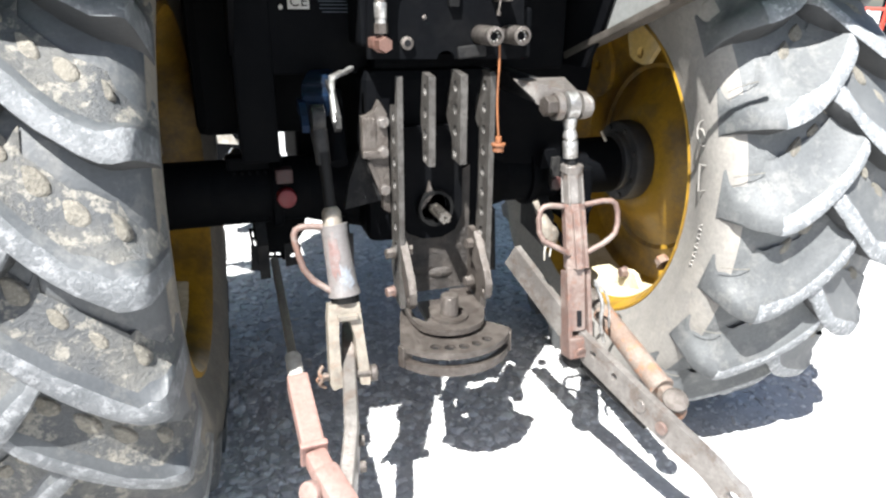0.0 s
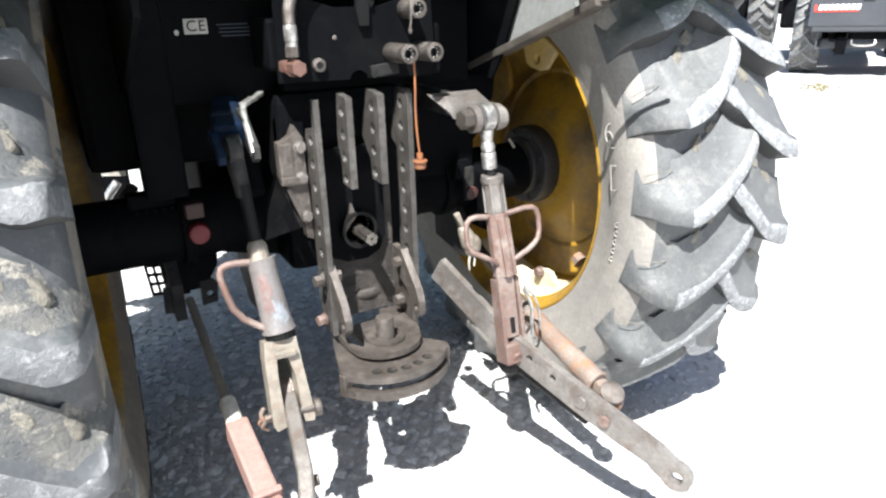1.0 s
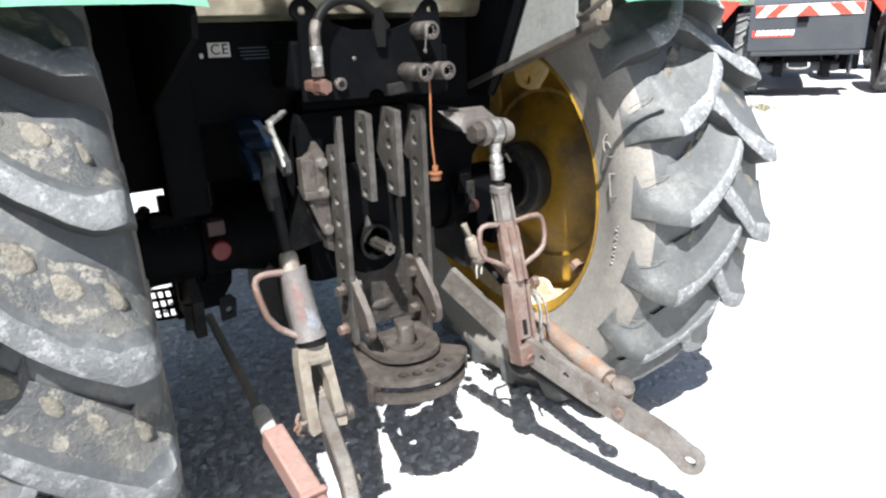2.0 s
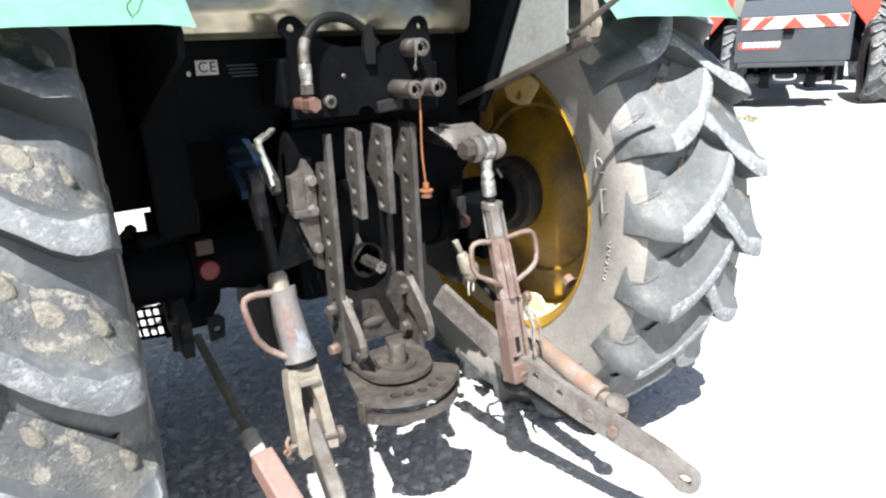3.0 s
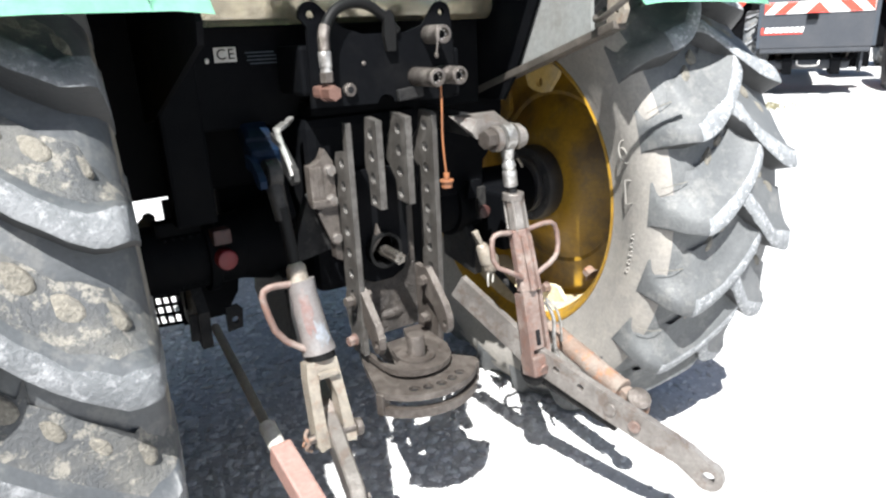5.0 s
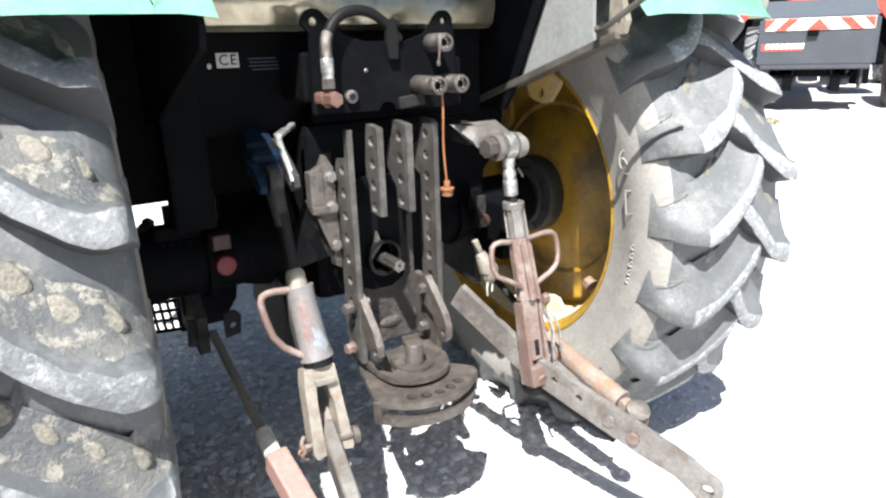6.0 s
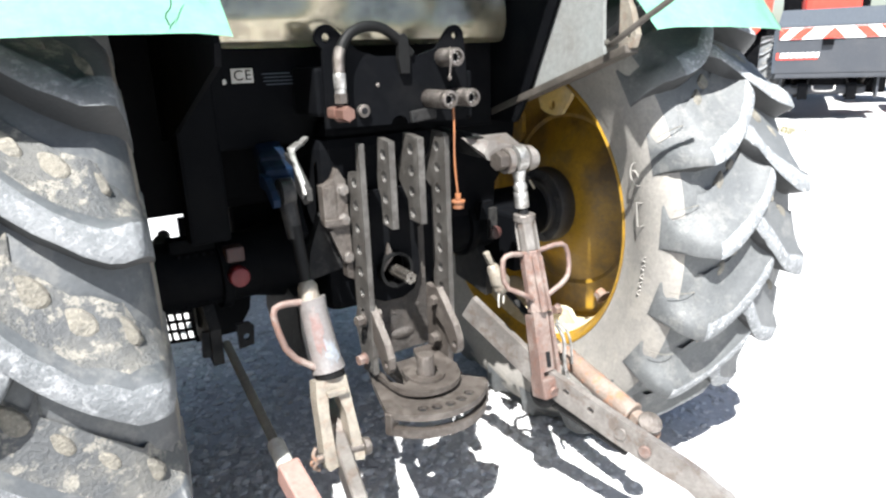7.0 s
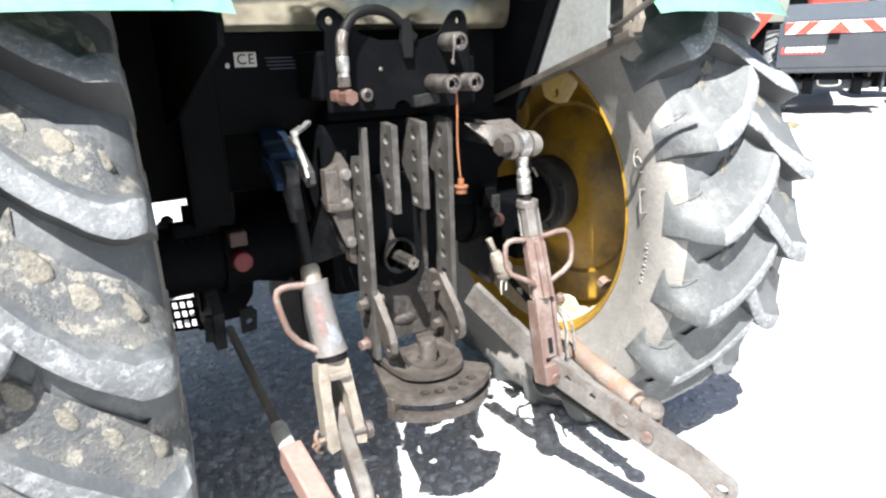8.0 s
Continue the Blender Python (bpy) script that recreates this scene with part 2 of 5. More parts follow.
def add_tube(bm, points, r, seg=10, rounds=2):
    """A round rod swept along a softened line of points."""
    pts = smooth_path(points, rounds) if rounds else [Vector(p) for p in points]
    rings, side = [], None
    for i, p in enumerate(pts):
        way = (pts[min(i + 1, len(pts) - 1)] - pts[max(i - 1, 0)]).normalized()
        if side is None:
            side = way.orthogonal().normalized()
        side = (side - way * side.dot(way)).normalized()
        other = way.cross(side)
        rings.append([bm.verts.new(p + r * (math.cos(2 * math.pi * k / seg) * side + math.sin(2 * math.pi * k / seg) * other)) for k in range(seg)])
    for a, b in zip(rings, rings[1:]):
        for k in range(seg):
            bm.faces.new((a[k], a[(k + 1) % seg], b[(k + 1) % seg], b[k]))
    bm.faces.new(rings[0])
    bm.faces.new(rings[-1])
    return bm


def add_strip(bm, points, wide, thick):
    """One tall flat bar that follows a line of points, with bevelled long edges; wide may be a list, one width a point."""
    pts = [Vector(p) for p in points]
    rings = []
    for i, p in enumerate(pts):
        way = (pts[min(i + 1, len(pts) - 1)] - pts[max(i - 1, 0)]).normalized()
        side = way.cross(Vector((0, 0, 1))).normalized()
        up = side.cross(way)
        w, t, b = (wide[i] if isinstance(wide, list) else wide) / 2, thick / 2, min(0.004, thick / 4)
        ring = [(w - b, t), (w, t - b), (w, b - t), (w - b, -t), (b - w, -t), (-w, b - t), (-w, t - b), (b - w, t)]
        rings.append([bm.verts.new(p + up * u + side * v) for u, v in ring])
    for a, b in zip(rings, rings[1:]):
        for k in range(8):
            bm.faces.new((a[k], a[(k + 1) % 8], b[(k + 1) % 8], b[k]))
    bm.faces.new(rings[0])
    bm.faces.new(rings[-1])
    return bm


def circle(cx, cy, r, seg=14, start=0.0):
    return [(cx + r * math.cos(start + 2 * math.pi * k / seg), cy + r * math.sin(start + 2 * math.pi * k / seg)) for k in range(seg)]


def add_plate(bm, outline, holes, thick, m):
    """A flat plate cut to an outline with holes through it, in the x-y plane of m, thick along its z."""
    flat = bmesh.new()
    loops = []
    for loop in [outline, *holes]:
        vs = [flat.verts.new((x, y, 0)) for x, y in loop]
        loops.append(vs)
        for a, b in zip(vs, vs[1:] + vs[:1]):
            flat.edges.new((a, b))
    bmesh.ops.triangle_fill(flat, use_beauty=True, use_dissolve=False, edges=flat.edges[:])
    flat.verts.index_update()
    top = [bm.verts.new(m @ Vector((v.co.x, v.co.y, thick / 2))) for v in flat.verts]
    low = [bm.verts.new(m @ Vector((v.co.x, v.co.y, -thick / 2))) for v in flat.verts]
    for f in flat.faces:
        i = [v.index for v in f.verts]
        bm.faces.new([top[k] for k in i])
        bm.faces.new([low[k] for k in reversed(i)])
    for vs in loops:
        i = [v.index for v in vs]
        for a, b in zip(i, i[1:] + i[:1]):
            bm.faces.new((top[a], top[b], low[b], low[a]))
    flat.free()
    return bm


# x-y of a plate laid onto the planes of the place
def plane_yz(x):
    return Matrix(((0, 0, 1, x), (1, 0, 0, 0), (0, 1, 0, 0), (0, 0, 0, 1)))


def plane_xz(y):
    return Matrix(((1, 0, 0, 0), (0, 0, -1, y), (0, 1, 0, 0), (0, 0, 0, 1)))


def plane_xy(z):
    return Matrix.Translation((0, 0, z))


def add_hex(bm, p, way, r, h, washer=0.0):
    p, way = Vector(p), Vector(way).normalized()
    if washer:
        add_cyl(bm, p, p + way * 0.003, washer, seg=18)
    add_cyl(bm, p, p + way * h, r, seg=6, bevel=0.0015)
    return bm


def lathe(profile, seg=96):
    """Turns (x, radius) points round the x axis."""
    bm = bmesh.new()
    rings = [[bm.verts.new((x, -r * math.cos(2 * math.pi * k / seg), r * math.sin(2 * math.pi * k / seg))) for k in range(seg)] for x, r in profile]
    for a, b in zip(rings, rings[1:]):
        for k in range(seg):
            bm.faces.new((a[k], a[(k + 1) % seg], b[(k + 1) % seg], b[k]))
    return bm


# ---- ground ----
def rise(x, y):
    """The yard climbs gently away from the tractor's outer wheel."""
    t = min(max((x - 1.9) / 7.0, 0.0), 1.0)
    u = min(max((x - 9.8) / 3.0, 0.0), 1.0)
    return 0.20 * t * t * (3 - 2 * t) + 0.14 * u * u * (3 - 2 * u)


bm = bmesh.new()
xs = [-600, -200, -60, -20, -8] + [-4 + 0.25 * k for k in range(76)] + [20, 40, 100, 300, 600]
ys = [-600, -200, -60, -20, -8] + [-4 + 0.25 * k for k in range(56)] + [14, 25, 60, 200, 600]
grid = [[bm.verts.new((x, y, rise(x, y) + (0.012 * noise.noise((x * 1.3, y * 1.3, 0)) - 0.006 if abs(x) < 20 and abs(y) < 14 else 0))) for y in ys] for x in xs]
for a, b in zip(grid, grid[1:]):
    for k in range(len(ys) - 1):
        bm.faces.new((a[k], b[k], b[k + 1], a[k + 1]))
ground_mat = material("gravel_yard", (0.43, 0.427, 0.422), 0.9, other=(0.48, 0.475, 0.466), amount=0.8, grain=45, patch=2.0, bump=0.6, spots=(0.35, 0.348, 0.345), spot_amount=0.4)
tagged(part("ground", bm, ground_mat, None), "grey crushed gravel yard, bleached by hard sun", "ground", kind="structure")

# ---- tractor: wheels ----
WHEEL_Y, WHEEL_Z, TRACK = -0.05, 0.81, 0.90
HALF, PITCH = 0.26, 360 / 21
tractor = thing("tractor", (0, 0, 0), "older green farm tractor seen from behind, dusty, with bare three-point linkage", "tractor")


def carcass_radius(x):
    u = abs(x) / HALF
    return 0.804 - 0.012 * u * u - 0.055 * max(0, u - 0.75) / 0.25


def crest_turn(x, steep=0.0):
    """Degrees by which the lower edge of a lug's crest climbs at x from the middle of the tread, from the shoulder inwards."""
    u = max(0.0, x + 0.20) / 0.25
    return 12.5 * u ** 1.7 + steep * u ** 0.8


def lug_mesh(side, steep=0.0, seed=0.0):
    """One tread bar from the shoulder past the middle: steep below, a narrow worn crest, a hollow slope above, a sloped end."""
    bm = bmesh.new()
    rows = []
    ends = ((-0.266, 0.712), (-0.262, 0.766), (-0.244, 0.818), (-0.214, 0.850), (-0.196, 0.858), (-0.135, 0.860), (-0.075, 0.860), (-0.02, 0.860), (0.022, 0.859), (0.046, 0.852), (0.059, 0.836), (0.068, 0.808))
    if steep:
        ends = ((-0.268, 0.712), (-0.263, 0.760), (-0.256, 0.812), (-0.248, 0.846), (-0.236, 0.855)) + ends[4:]
    middles = [((a[0] + b[0]) / 2, (a[1] + b[1]) / 2) for a, b in zip(ends, ends[1:])]
    ends = sorted([*ends, *middles])
    for x, crest in ends:
        ragged = noise.noise((x * 55, seed * 3.7, 1.3)) if -0.235 < x < 0.05 else 0.0
        crest += 0.0035 * ragged
        tip = max(0.0, (-0.20 - x) / 0.066)
        turn = radians(crest_turn(x, steep)) + 0.012 * tip ** 2 + 0.005 * ragged
        base = carcass_radius(x) if x > -0.21 else carcass_radius(-0.21) - 0.085 * tip
        worn = 1 + 0.12 * math.sin(38 * x + seed) + 0.22 * noise.noise((x * 48, seed * 2.9, 7.1))
        wide = 0.056 * worn
        long = 0.135 * (1 - 0.35 * tip ** 2)
        drop = max(crest - base, 0.004)
        shape = ((base - 0.006, -0.006), (crest - 0.004, 0.0), (crest, wide * 0.14), (crest - 0.001, wide * 0.6), (crest - 0.005, wide), (base + 0.60 * drop, wide + 0.16 * long),
                 (base + 0.28 * drop, wide + 0.52 * long), (base + 0.004 + 0.006 * tip, wide + long))
        row = []
        for r, w in shape:
            a = turn + w / 0.86
            row.append(bm.verts.new((side * -x, -r * math.cos(a), r * math.sin(a))))
        rows.append(row)
    for a, b in zip(rows, rows[1:]):
        for k in range(7):
            f = bm.faces.new((a[k], a[k + 1], b[k + 1], b[k]))
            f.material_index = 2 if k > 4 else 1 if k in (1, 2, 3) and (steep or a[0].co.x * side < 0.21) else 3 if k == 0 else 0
            f.smooth = True
    bm.faces.new(rows[0])
    bm.faces.new(rows[-1])
    bmesh.ops.recalc_face_normals(bm, faces=bm.faces)
    me = bpy.data.meshes.new("tread_lug")
    bm.to_mesh(me)
    bm.free()
    me.set_sharp_from_angle(angle=radians(46))
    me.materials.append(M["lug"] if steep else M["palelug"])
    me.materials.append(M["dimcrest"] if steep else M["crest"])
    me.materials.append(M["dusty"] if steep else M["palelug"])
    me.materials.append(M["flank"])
    return me


def stub_mesh(wide, long, high):
    """A worn teardrop stub of the tread: narrow above, broad and blunt below, sinking into the slope."""
    bm = bmesh.new()
    rings = []
    for k, y in ((1.22, 0.010), (1.06, -high * 0.35), (0.90, -high * 0.9), (0.55, -high)):
        ring = []
        for j in range(12):
            a = 2 * math.pi * j / 12
            z = math.sin(a)
            fat = 0.66 - 0.30 * z
            ring.append(bm.verts.new((wide * k * math.cos(a) * fat + 0.06 * wide * math.sin(3 * a), y + 0.003 * max(z, 0) * k, long * k * z)))
        rings.append(ring)
    for low, top in zip(rings, rings[1:]):
        for k in range(12):
            bm.faces.new((low[k], low[(k + 1) % 12], top[(k + 1) % 12], top[k]))
    bm.faces.new(rings[-1])
    bmesh.ops.recalc_face_normals(bm, faces=bm.faces)
    me = bpy.data.meshes.new("wear_stub")
    bm.to_mesh(me)
    bm.free()
    me.materials.append(M["stub"])
    return me


def flash_mesh(half):
    """A thin pale seam of moulding flash that runs over the shoulder end of a lug."""
    bm = bmesh.new()
    add_tube(bm, [(half * 0.270, -0.748, -0.003), (half * 0.260, -0.766, 0.001), (half * 0.240, -0.782, 0.004), (half * 0.215, -0.791, 0.007)], 0.0012, 5, 1)
    me = bpy.data.meshes.new("moulding_seam")
    bmesh.ops.recalc_face_normals(bm, faces=bm.faces)
    bm.to_mesh(me)
    bm.free()
    me.materials.append(M["stub"])
    return me


SEAMS = {-1: flash_mesh(-1)}
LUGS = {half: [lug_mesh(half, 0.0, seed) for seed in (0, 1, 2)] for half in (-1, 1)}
STEEP_LUGS = {half: [lug_mesh(half, 4.0, seed) for seed in (3, 4, 5)] for half in (-1, 1)}
STUBS = [stub_mesh(0.0225, 0.027, 0.005), stub_mesh(0.019, 0.031, 0.0065), stub_mesh(0.024, 0.024, 0.004)]


def slope_height(arc):
    """How far a lug's slope stands over the carcass, at an arc in metres from the lower edge of its crest."""
    return float(np.interp(arc, (0.056, 0.078, 0.126, 0.191), (0.051, 0.034, 0.016, 0.004)))


TYRE_PROFILE = [(-0.17, 0.49), (-0.205, 0.521), (-0.222, 0.528), (-0.230, 0.560), (-0.252, 0.61), (-0.264, 0.655), (-0.265, 0.70), (-0.257, 0.735), (-0.240, 0.762),
                (-0.205, 0.786), (-0.12, 0.800), (0, 0.804)]
TYRE_PROFILE += [(-x, r) for x, r in reversed(TYRE_PROFILE[:-1])]


def child(name, me, parent, m):
    ob = new(name, me)
    ob.parent = parent
    ob.matrix_basis = m
    return ob


def flattened(me, m, floor):
    """A lug pressed flat where it carries the tractor; lugs clear of the ground stay as they are."""
    if min((m @ v.co).z for v in me.vertices) > floor:
        return me
    me = me.copy()
    back = m.inverted()
    for v in me.vertices:
        p = m @ v.co
        if p.z < floor:
            v.co = back @ Vector((p.x, p.y, floor))
    return me


def rear_wheel(side, phase):
    """The tyre and rim at one end of the axle; phase is the angle of an inner lug's tip above the axle, seen from behind."""
    centre = Vector((side * TRACK if side > 0 else -0.89, WHEEL_Y, WHEEL_Z))
    bm = lathe(TYRE_PROFILE, 120)
    bmesh.ops.translate(bm, vec=centre, verts=bm.verts)
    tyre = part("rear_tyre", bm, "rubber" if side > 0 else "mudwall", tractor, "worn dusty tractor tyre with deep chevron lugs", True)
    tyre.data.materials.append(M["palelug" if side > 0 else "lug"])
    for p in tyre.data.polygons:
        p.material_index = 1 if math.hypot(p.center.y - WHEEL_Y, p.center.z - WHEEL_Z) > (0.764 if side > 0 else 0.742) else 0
    base = Matrix.Translation(centre - ORIGIN[tyre.name])
    rng = random.Random(5 + side)
    for k in range(21):
        for half in (-1, 1):
            inner = half == -side
            a = phase + k * PITCH + (0 if inner else PITCH / 2)
            m = base @ Matrix.Rotation(radians(-a), 4, "X")
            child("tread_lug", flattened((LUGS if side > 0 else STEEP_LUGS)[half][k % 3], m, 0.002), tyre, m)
            if inner and side > 0:
                child("moulding_seam", SEAMS[half], tyre, base @ Matrix.Rotation(radians(-a - 9.0 - rng.uniform(-1, 1)), 4, "X"))
            for j in range(3 if side > 0 else 4):
                d = (-0.135 if side > 0 else -0.198) + 0.056 * j
                x = -half * d
                b = a + crest_turn(d) + (11.3 if side > 0 else 10.0) + 22 * (d + 0.185) + rng.uniform(-0.6, 0.6)
                z = rng.uniform(0.85, 1.2) * (0.9 if side > 0 else 0.98)
                m = base @ Matrix.Rotation(radians(-b), 4, "X") @ Matrix.Translation((x, -carcass_radius(x) - slope_height(radians(b - a - crest_turn(d, 0 if side > 0 else 4.0)) * 0.86) + (0.003 if side > 0 else 0.001) + 0.25 * max(0.0, -0.17 - d), 0)) @ Matrix.Rotation(half * -0.5, 4, "Y") @ Matrix.Scale(z, 4)
                child("wear_stub", rng.choice(STUBS), tyre, m)
    # raised marks moulded on the inner wall
    for a0, n in ((19.5, 1), (9.0, 1), (-3.0, 5)) if side > 0 else ():
        for j in range(n):
            a = radians(a0 - 2.4 * j)
            r = 0.630 if n == 1 else 0.642
            bm = bmesh.new()
            if a0 > 15:
                add_tube(bm, [(0, 0.019 * math.cos(v), 0.034 * math.sin(v)) for v in [2 * math.pi * w / 12 for w in range(13)]], 0.0022, 6, 1)
                add_tube(bm, [(0, -0.006, -0.016), (0, 0.002, 0.012), (0, 0.012, 0.014)], 0.0022, 6, 1)
            elif n == 1:
                add_tube(bm, [(0, -0.026, 0.030), (0, 0.016, 0.034), (0, 0.018, -0.036), (0, -0.006, -0.033), (0, -0.008, -0.006), (0, -0.026, 0.0), (0, -0.026, 0.030)], 0.0022, 6, 0)
            else:
                add_tube(bm, [(0, -0.008, 0.006), (0, 0.002, 0.009), (0, 0.008, -0.004), (0, -0.003, -0.007)], 0.0022, 6, 1)
            lean = Matrix.Rotation(side * 0.28, 4, "Z")
            bmesh.ops.transform(bm, matrix=Matrix.Translation(centre) @ Matrix.Rotation(-a, 4, "X") @ Matrix.Translation((-side * (0.2585 if n == 1 else 0.2615), -r, 0)) @ lean, verts=bm.verts)
            part("moulded_mark", bm, "rubber", tyre)
    # rim: flange, well and dished disc
    rim_profile = [(-0.168, 0.488), (-0.19, 0.512), (-0.213, 0.521), (-0.217, 0.526), (-0.223, 0.526), (-0.225, 0.519), (-0.205, 0.502), (-0.17, 0.488),
                   (-0.14, 0.482), (-0.10, 0.474), (-0.02, 0.468), (0.03, 0.45), (0.05, 0.41), (0.046, 0.37), (0.028, 0.335), (0.034, 0.32), (0.004, 0.265), (-0.03, 0.22), (-0.052, 0.19), (-0.060, 0.16), (-0.060, 0.05)]
    bm = lathe([(x * side, r) for x, r in rim_profile], 96)
    bmesh.ops.translate(bm, vec=centre, verts=bm.verts)
    bmesh.ops.solidify(bm, geom=bm.faces[:], thickness=0.006)
    rim = part("wheel_rim", bm, "yellow", tractor, "deep yellow painted steel wheel rim", True)
    for k, a in enumerate(radians(v) for v in (82, 124, 165, 285)):
        # cast lugs that carry the disc, each with its bolt
        way = Vector((0, -math.cos(a), math.sin(a)))
        at = centre + way * (0.452 if k == 3 else 0.402) + Vector((-side * 0.098, 0, 0))
        bm = bmesh.new()
        outline = [(-0.10, -0.076), (0.10, -0.076), (0.088, -0.01), (0.052, 0.048), (0.02, 0.058), (-0.03, 0.056), (-0.058, 0.045), (-0.088, -0.01)]
        if k == 1:
            outline = [(x, y if y < -0.05 else y + 0.075) for x, y in outline]
        add_plate(bm, outline, [circle(0, 0.024, 0.018, 14)] if k != 3 else [], 0.016, Matrix.Translation(at) @ axes_to((side, 0, 0), -way))
        # top right bracket is coloured brighter, as though the sun reached it
        part("rim_bracket", bm, "sunlitcream" if k == 3 else "sunlityellow" if k == 0 and side > 0 else "yellow", rim, "bracket coloured cream as if sunlit" if k == 3 else "")
        if k == 3:
            bm = add_hex(bmesh.new(), centre + way * 0.405 + Vector((-side * 0.106, 0, 0)), (-side, 0, 0), 0.019, 0.022, 0.022)
            part("rim_bolt", bm, "rust", rim)
    # valve nut on the well
    spot = centre + Vector((-side * 0.17, -0.398, -0.245))
    bm = add_hex(bmesh.new(), spot, (0, 0.85, 0.52), 0.021, 0.03, 0.026)
    part("rim_nut", bm, "orange", rim, "rusty nut on the rim")
    # hub drum at the end of the axle
    bm = add_cyl(bmesh.new(), centre + Vector((-side * 0.128, 0, 0)), centre + Vector((-side * 0.055, 0, 0)), 0.142, seg=40, bevel=0.016)
    add_cyl(bm, centre + Vector((-side * 0.150, 0, 0)), centre + Vector((-side * 0.12, 0, 0)), 0.105, seg=40, bevel=0.006)
    add_cyl(bm, centre + Vector((-side * 0.30, 0, 0)), centre + Vector((-side * 0.12, 0, 0)), 0.083, seg=40, bevel=0.008)
    for j in range(8):
        v = radians(22 + 45 * j)
        add_hex(bm, centre + Vector((-side * 0.127, 0.122 * math.cos(v), 0.122 * math.sin(v))), (-side, 0, 0), 0.009, 0.009)
    # left drum coloured black, as if shaded, to mute a sun patch
    part("hub_drum", bm, "hub" if side > 0 else "dark", rim, "grimy grey-black wheel hub, blackened on the left for shade", True)
    # cream layer in the bottom of the well, painted as strong sunlight
    rng = random.Random(9)
    bm = bmesh.new()
    rows = []
    for k in range(25):
        a = radians(232 + 3.4 * k)
        ragged = 0.02 * noise.noise((k * 0.4, 3, side))
        r0 = 0.462 if 0 < k < 24 else 0.474
        rows.append([bm.verts.new(centre + Vector((-side * x, -r * math.cos(a), r * math.sin(a)))) for x, r in ((0.192, 0.505 + 0.3 * ragged), (0.15, r0 + 0.012), (0.09, r0), (0.0 + ragged, r0), (-0.02 + ragged, 0.472))])
    for a, b in zip(rows, rows[1:]):
        for k in range(4):
            bm.faces.new((a[k], a[k + 1], b[k + 1], b[k]))
    part("dried_mud", bm, "sunlitcream", rim, "cream layer for the sunlit bottom of the rim well", True)
    if side < 0:
        toe = Matrix.Translation(centre) @ Matrix.Rotation(radians(-3.6), 4, "Z") @ Matrix.Translation(-centre)
        tyre.matrix_basis = toe
        rim.matrix_basis = toe
    return tyre


rear_wheel(1, 0.5)
rear_wheel(-1, 1.4)

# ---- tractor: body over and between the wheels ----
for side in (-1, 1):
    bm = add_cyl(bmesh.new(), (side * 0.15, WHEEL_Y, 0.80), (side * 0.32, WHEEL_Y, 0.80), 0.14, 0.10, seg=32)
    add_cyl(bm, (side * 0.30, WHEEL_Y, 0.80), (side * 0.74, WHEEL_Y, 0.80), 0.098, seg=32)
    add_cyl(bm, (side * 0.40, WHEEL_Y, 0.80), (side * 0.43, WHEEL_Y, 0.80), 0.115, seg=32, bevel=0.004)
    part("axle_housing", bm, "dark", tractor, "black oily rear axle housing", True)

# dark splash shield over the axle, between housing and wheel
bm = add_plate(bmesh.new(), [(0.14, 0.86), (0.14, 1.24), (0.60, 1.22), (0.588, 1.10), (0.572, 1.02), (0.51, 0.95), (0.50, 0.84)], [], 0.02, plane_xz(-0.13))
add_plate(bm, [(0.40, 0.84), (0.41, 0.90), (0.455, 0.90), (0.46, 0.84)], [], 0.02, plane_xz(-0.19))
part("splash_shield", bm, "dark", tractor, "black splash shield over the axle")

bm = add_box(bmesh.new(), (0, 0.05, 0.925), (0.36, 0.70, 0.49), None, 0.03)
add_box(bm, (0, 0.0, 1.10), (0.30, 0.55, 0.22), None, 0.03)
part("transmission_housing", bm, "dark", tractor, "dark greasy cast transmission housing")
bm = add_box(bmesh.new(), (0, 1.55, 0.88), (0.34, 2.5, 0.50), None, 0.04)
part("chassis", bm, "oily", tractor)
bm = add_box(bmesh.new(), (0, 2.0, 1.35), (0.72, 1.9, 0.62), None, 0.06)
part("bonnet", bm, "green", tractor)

# plain black blocks added to close bright gaps under the cab
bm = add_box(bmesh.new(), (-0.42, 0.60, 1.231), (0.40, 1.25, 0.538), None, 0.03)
part("side_tank", bm, "dark", tractor, "black block added behind the mudguard to fill the view")
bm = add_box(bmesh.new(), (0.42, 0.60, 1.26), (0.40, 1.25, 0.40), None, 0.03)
part("battery_box", bm, "dark", tractor, "black block added behind the mudguard")

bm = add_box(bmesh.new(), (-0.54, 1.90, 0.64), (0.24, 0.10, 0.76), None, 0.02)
part("tool_box", bm, "dark", tractor, "black block added under the cab to close a gap")
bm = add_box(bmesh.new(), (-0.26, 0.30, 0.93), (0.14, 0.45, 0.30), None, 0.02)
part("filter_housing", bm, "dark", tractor)

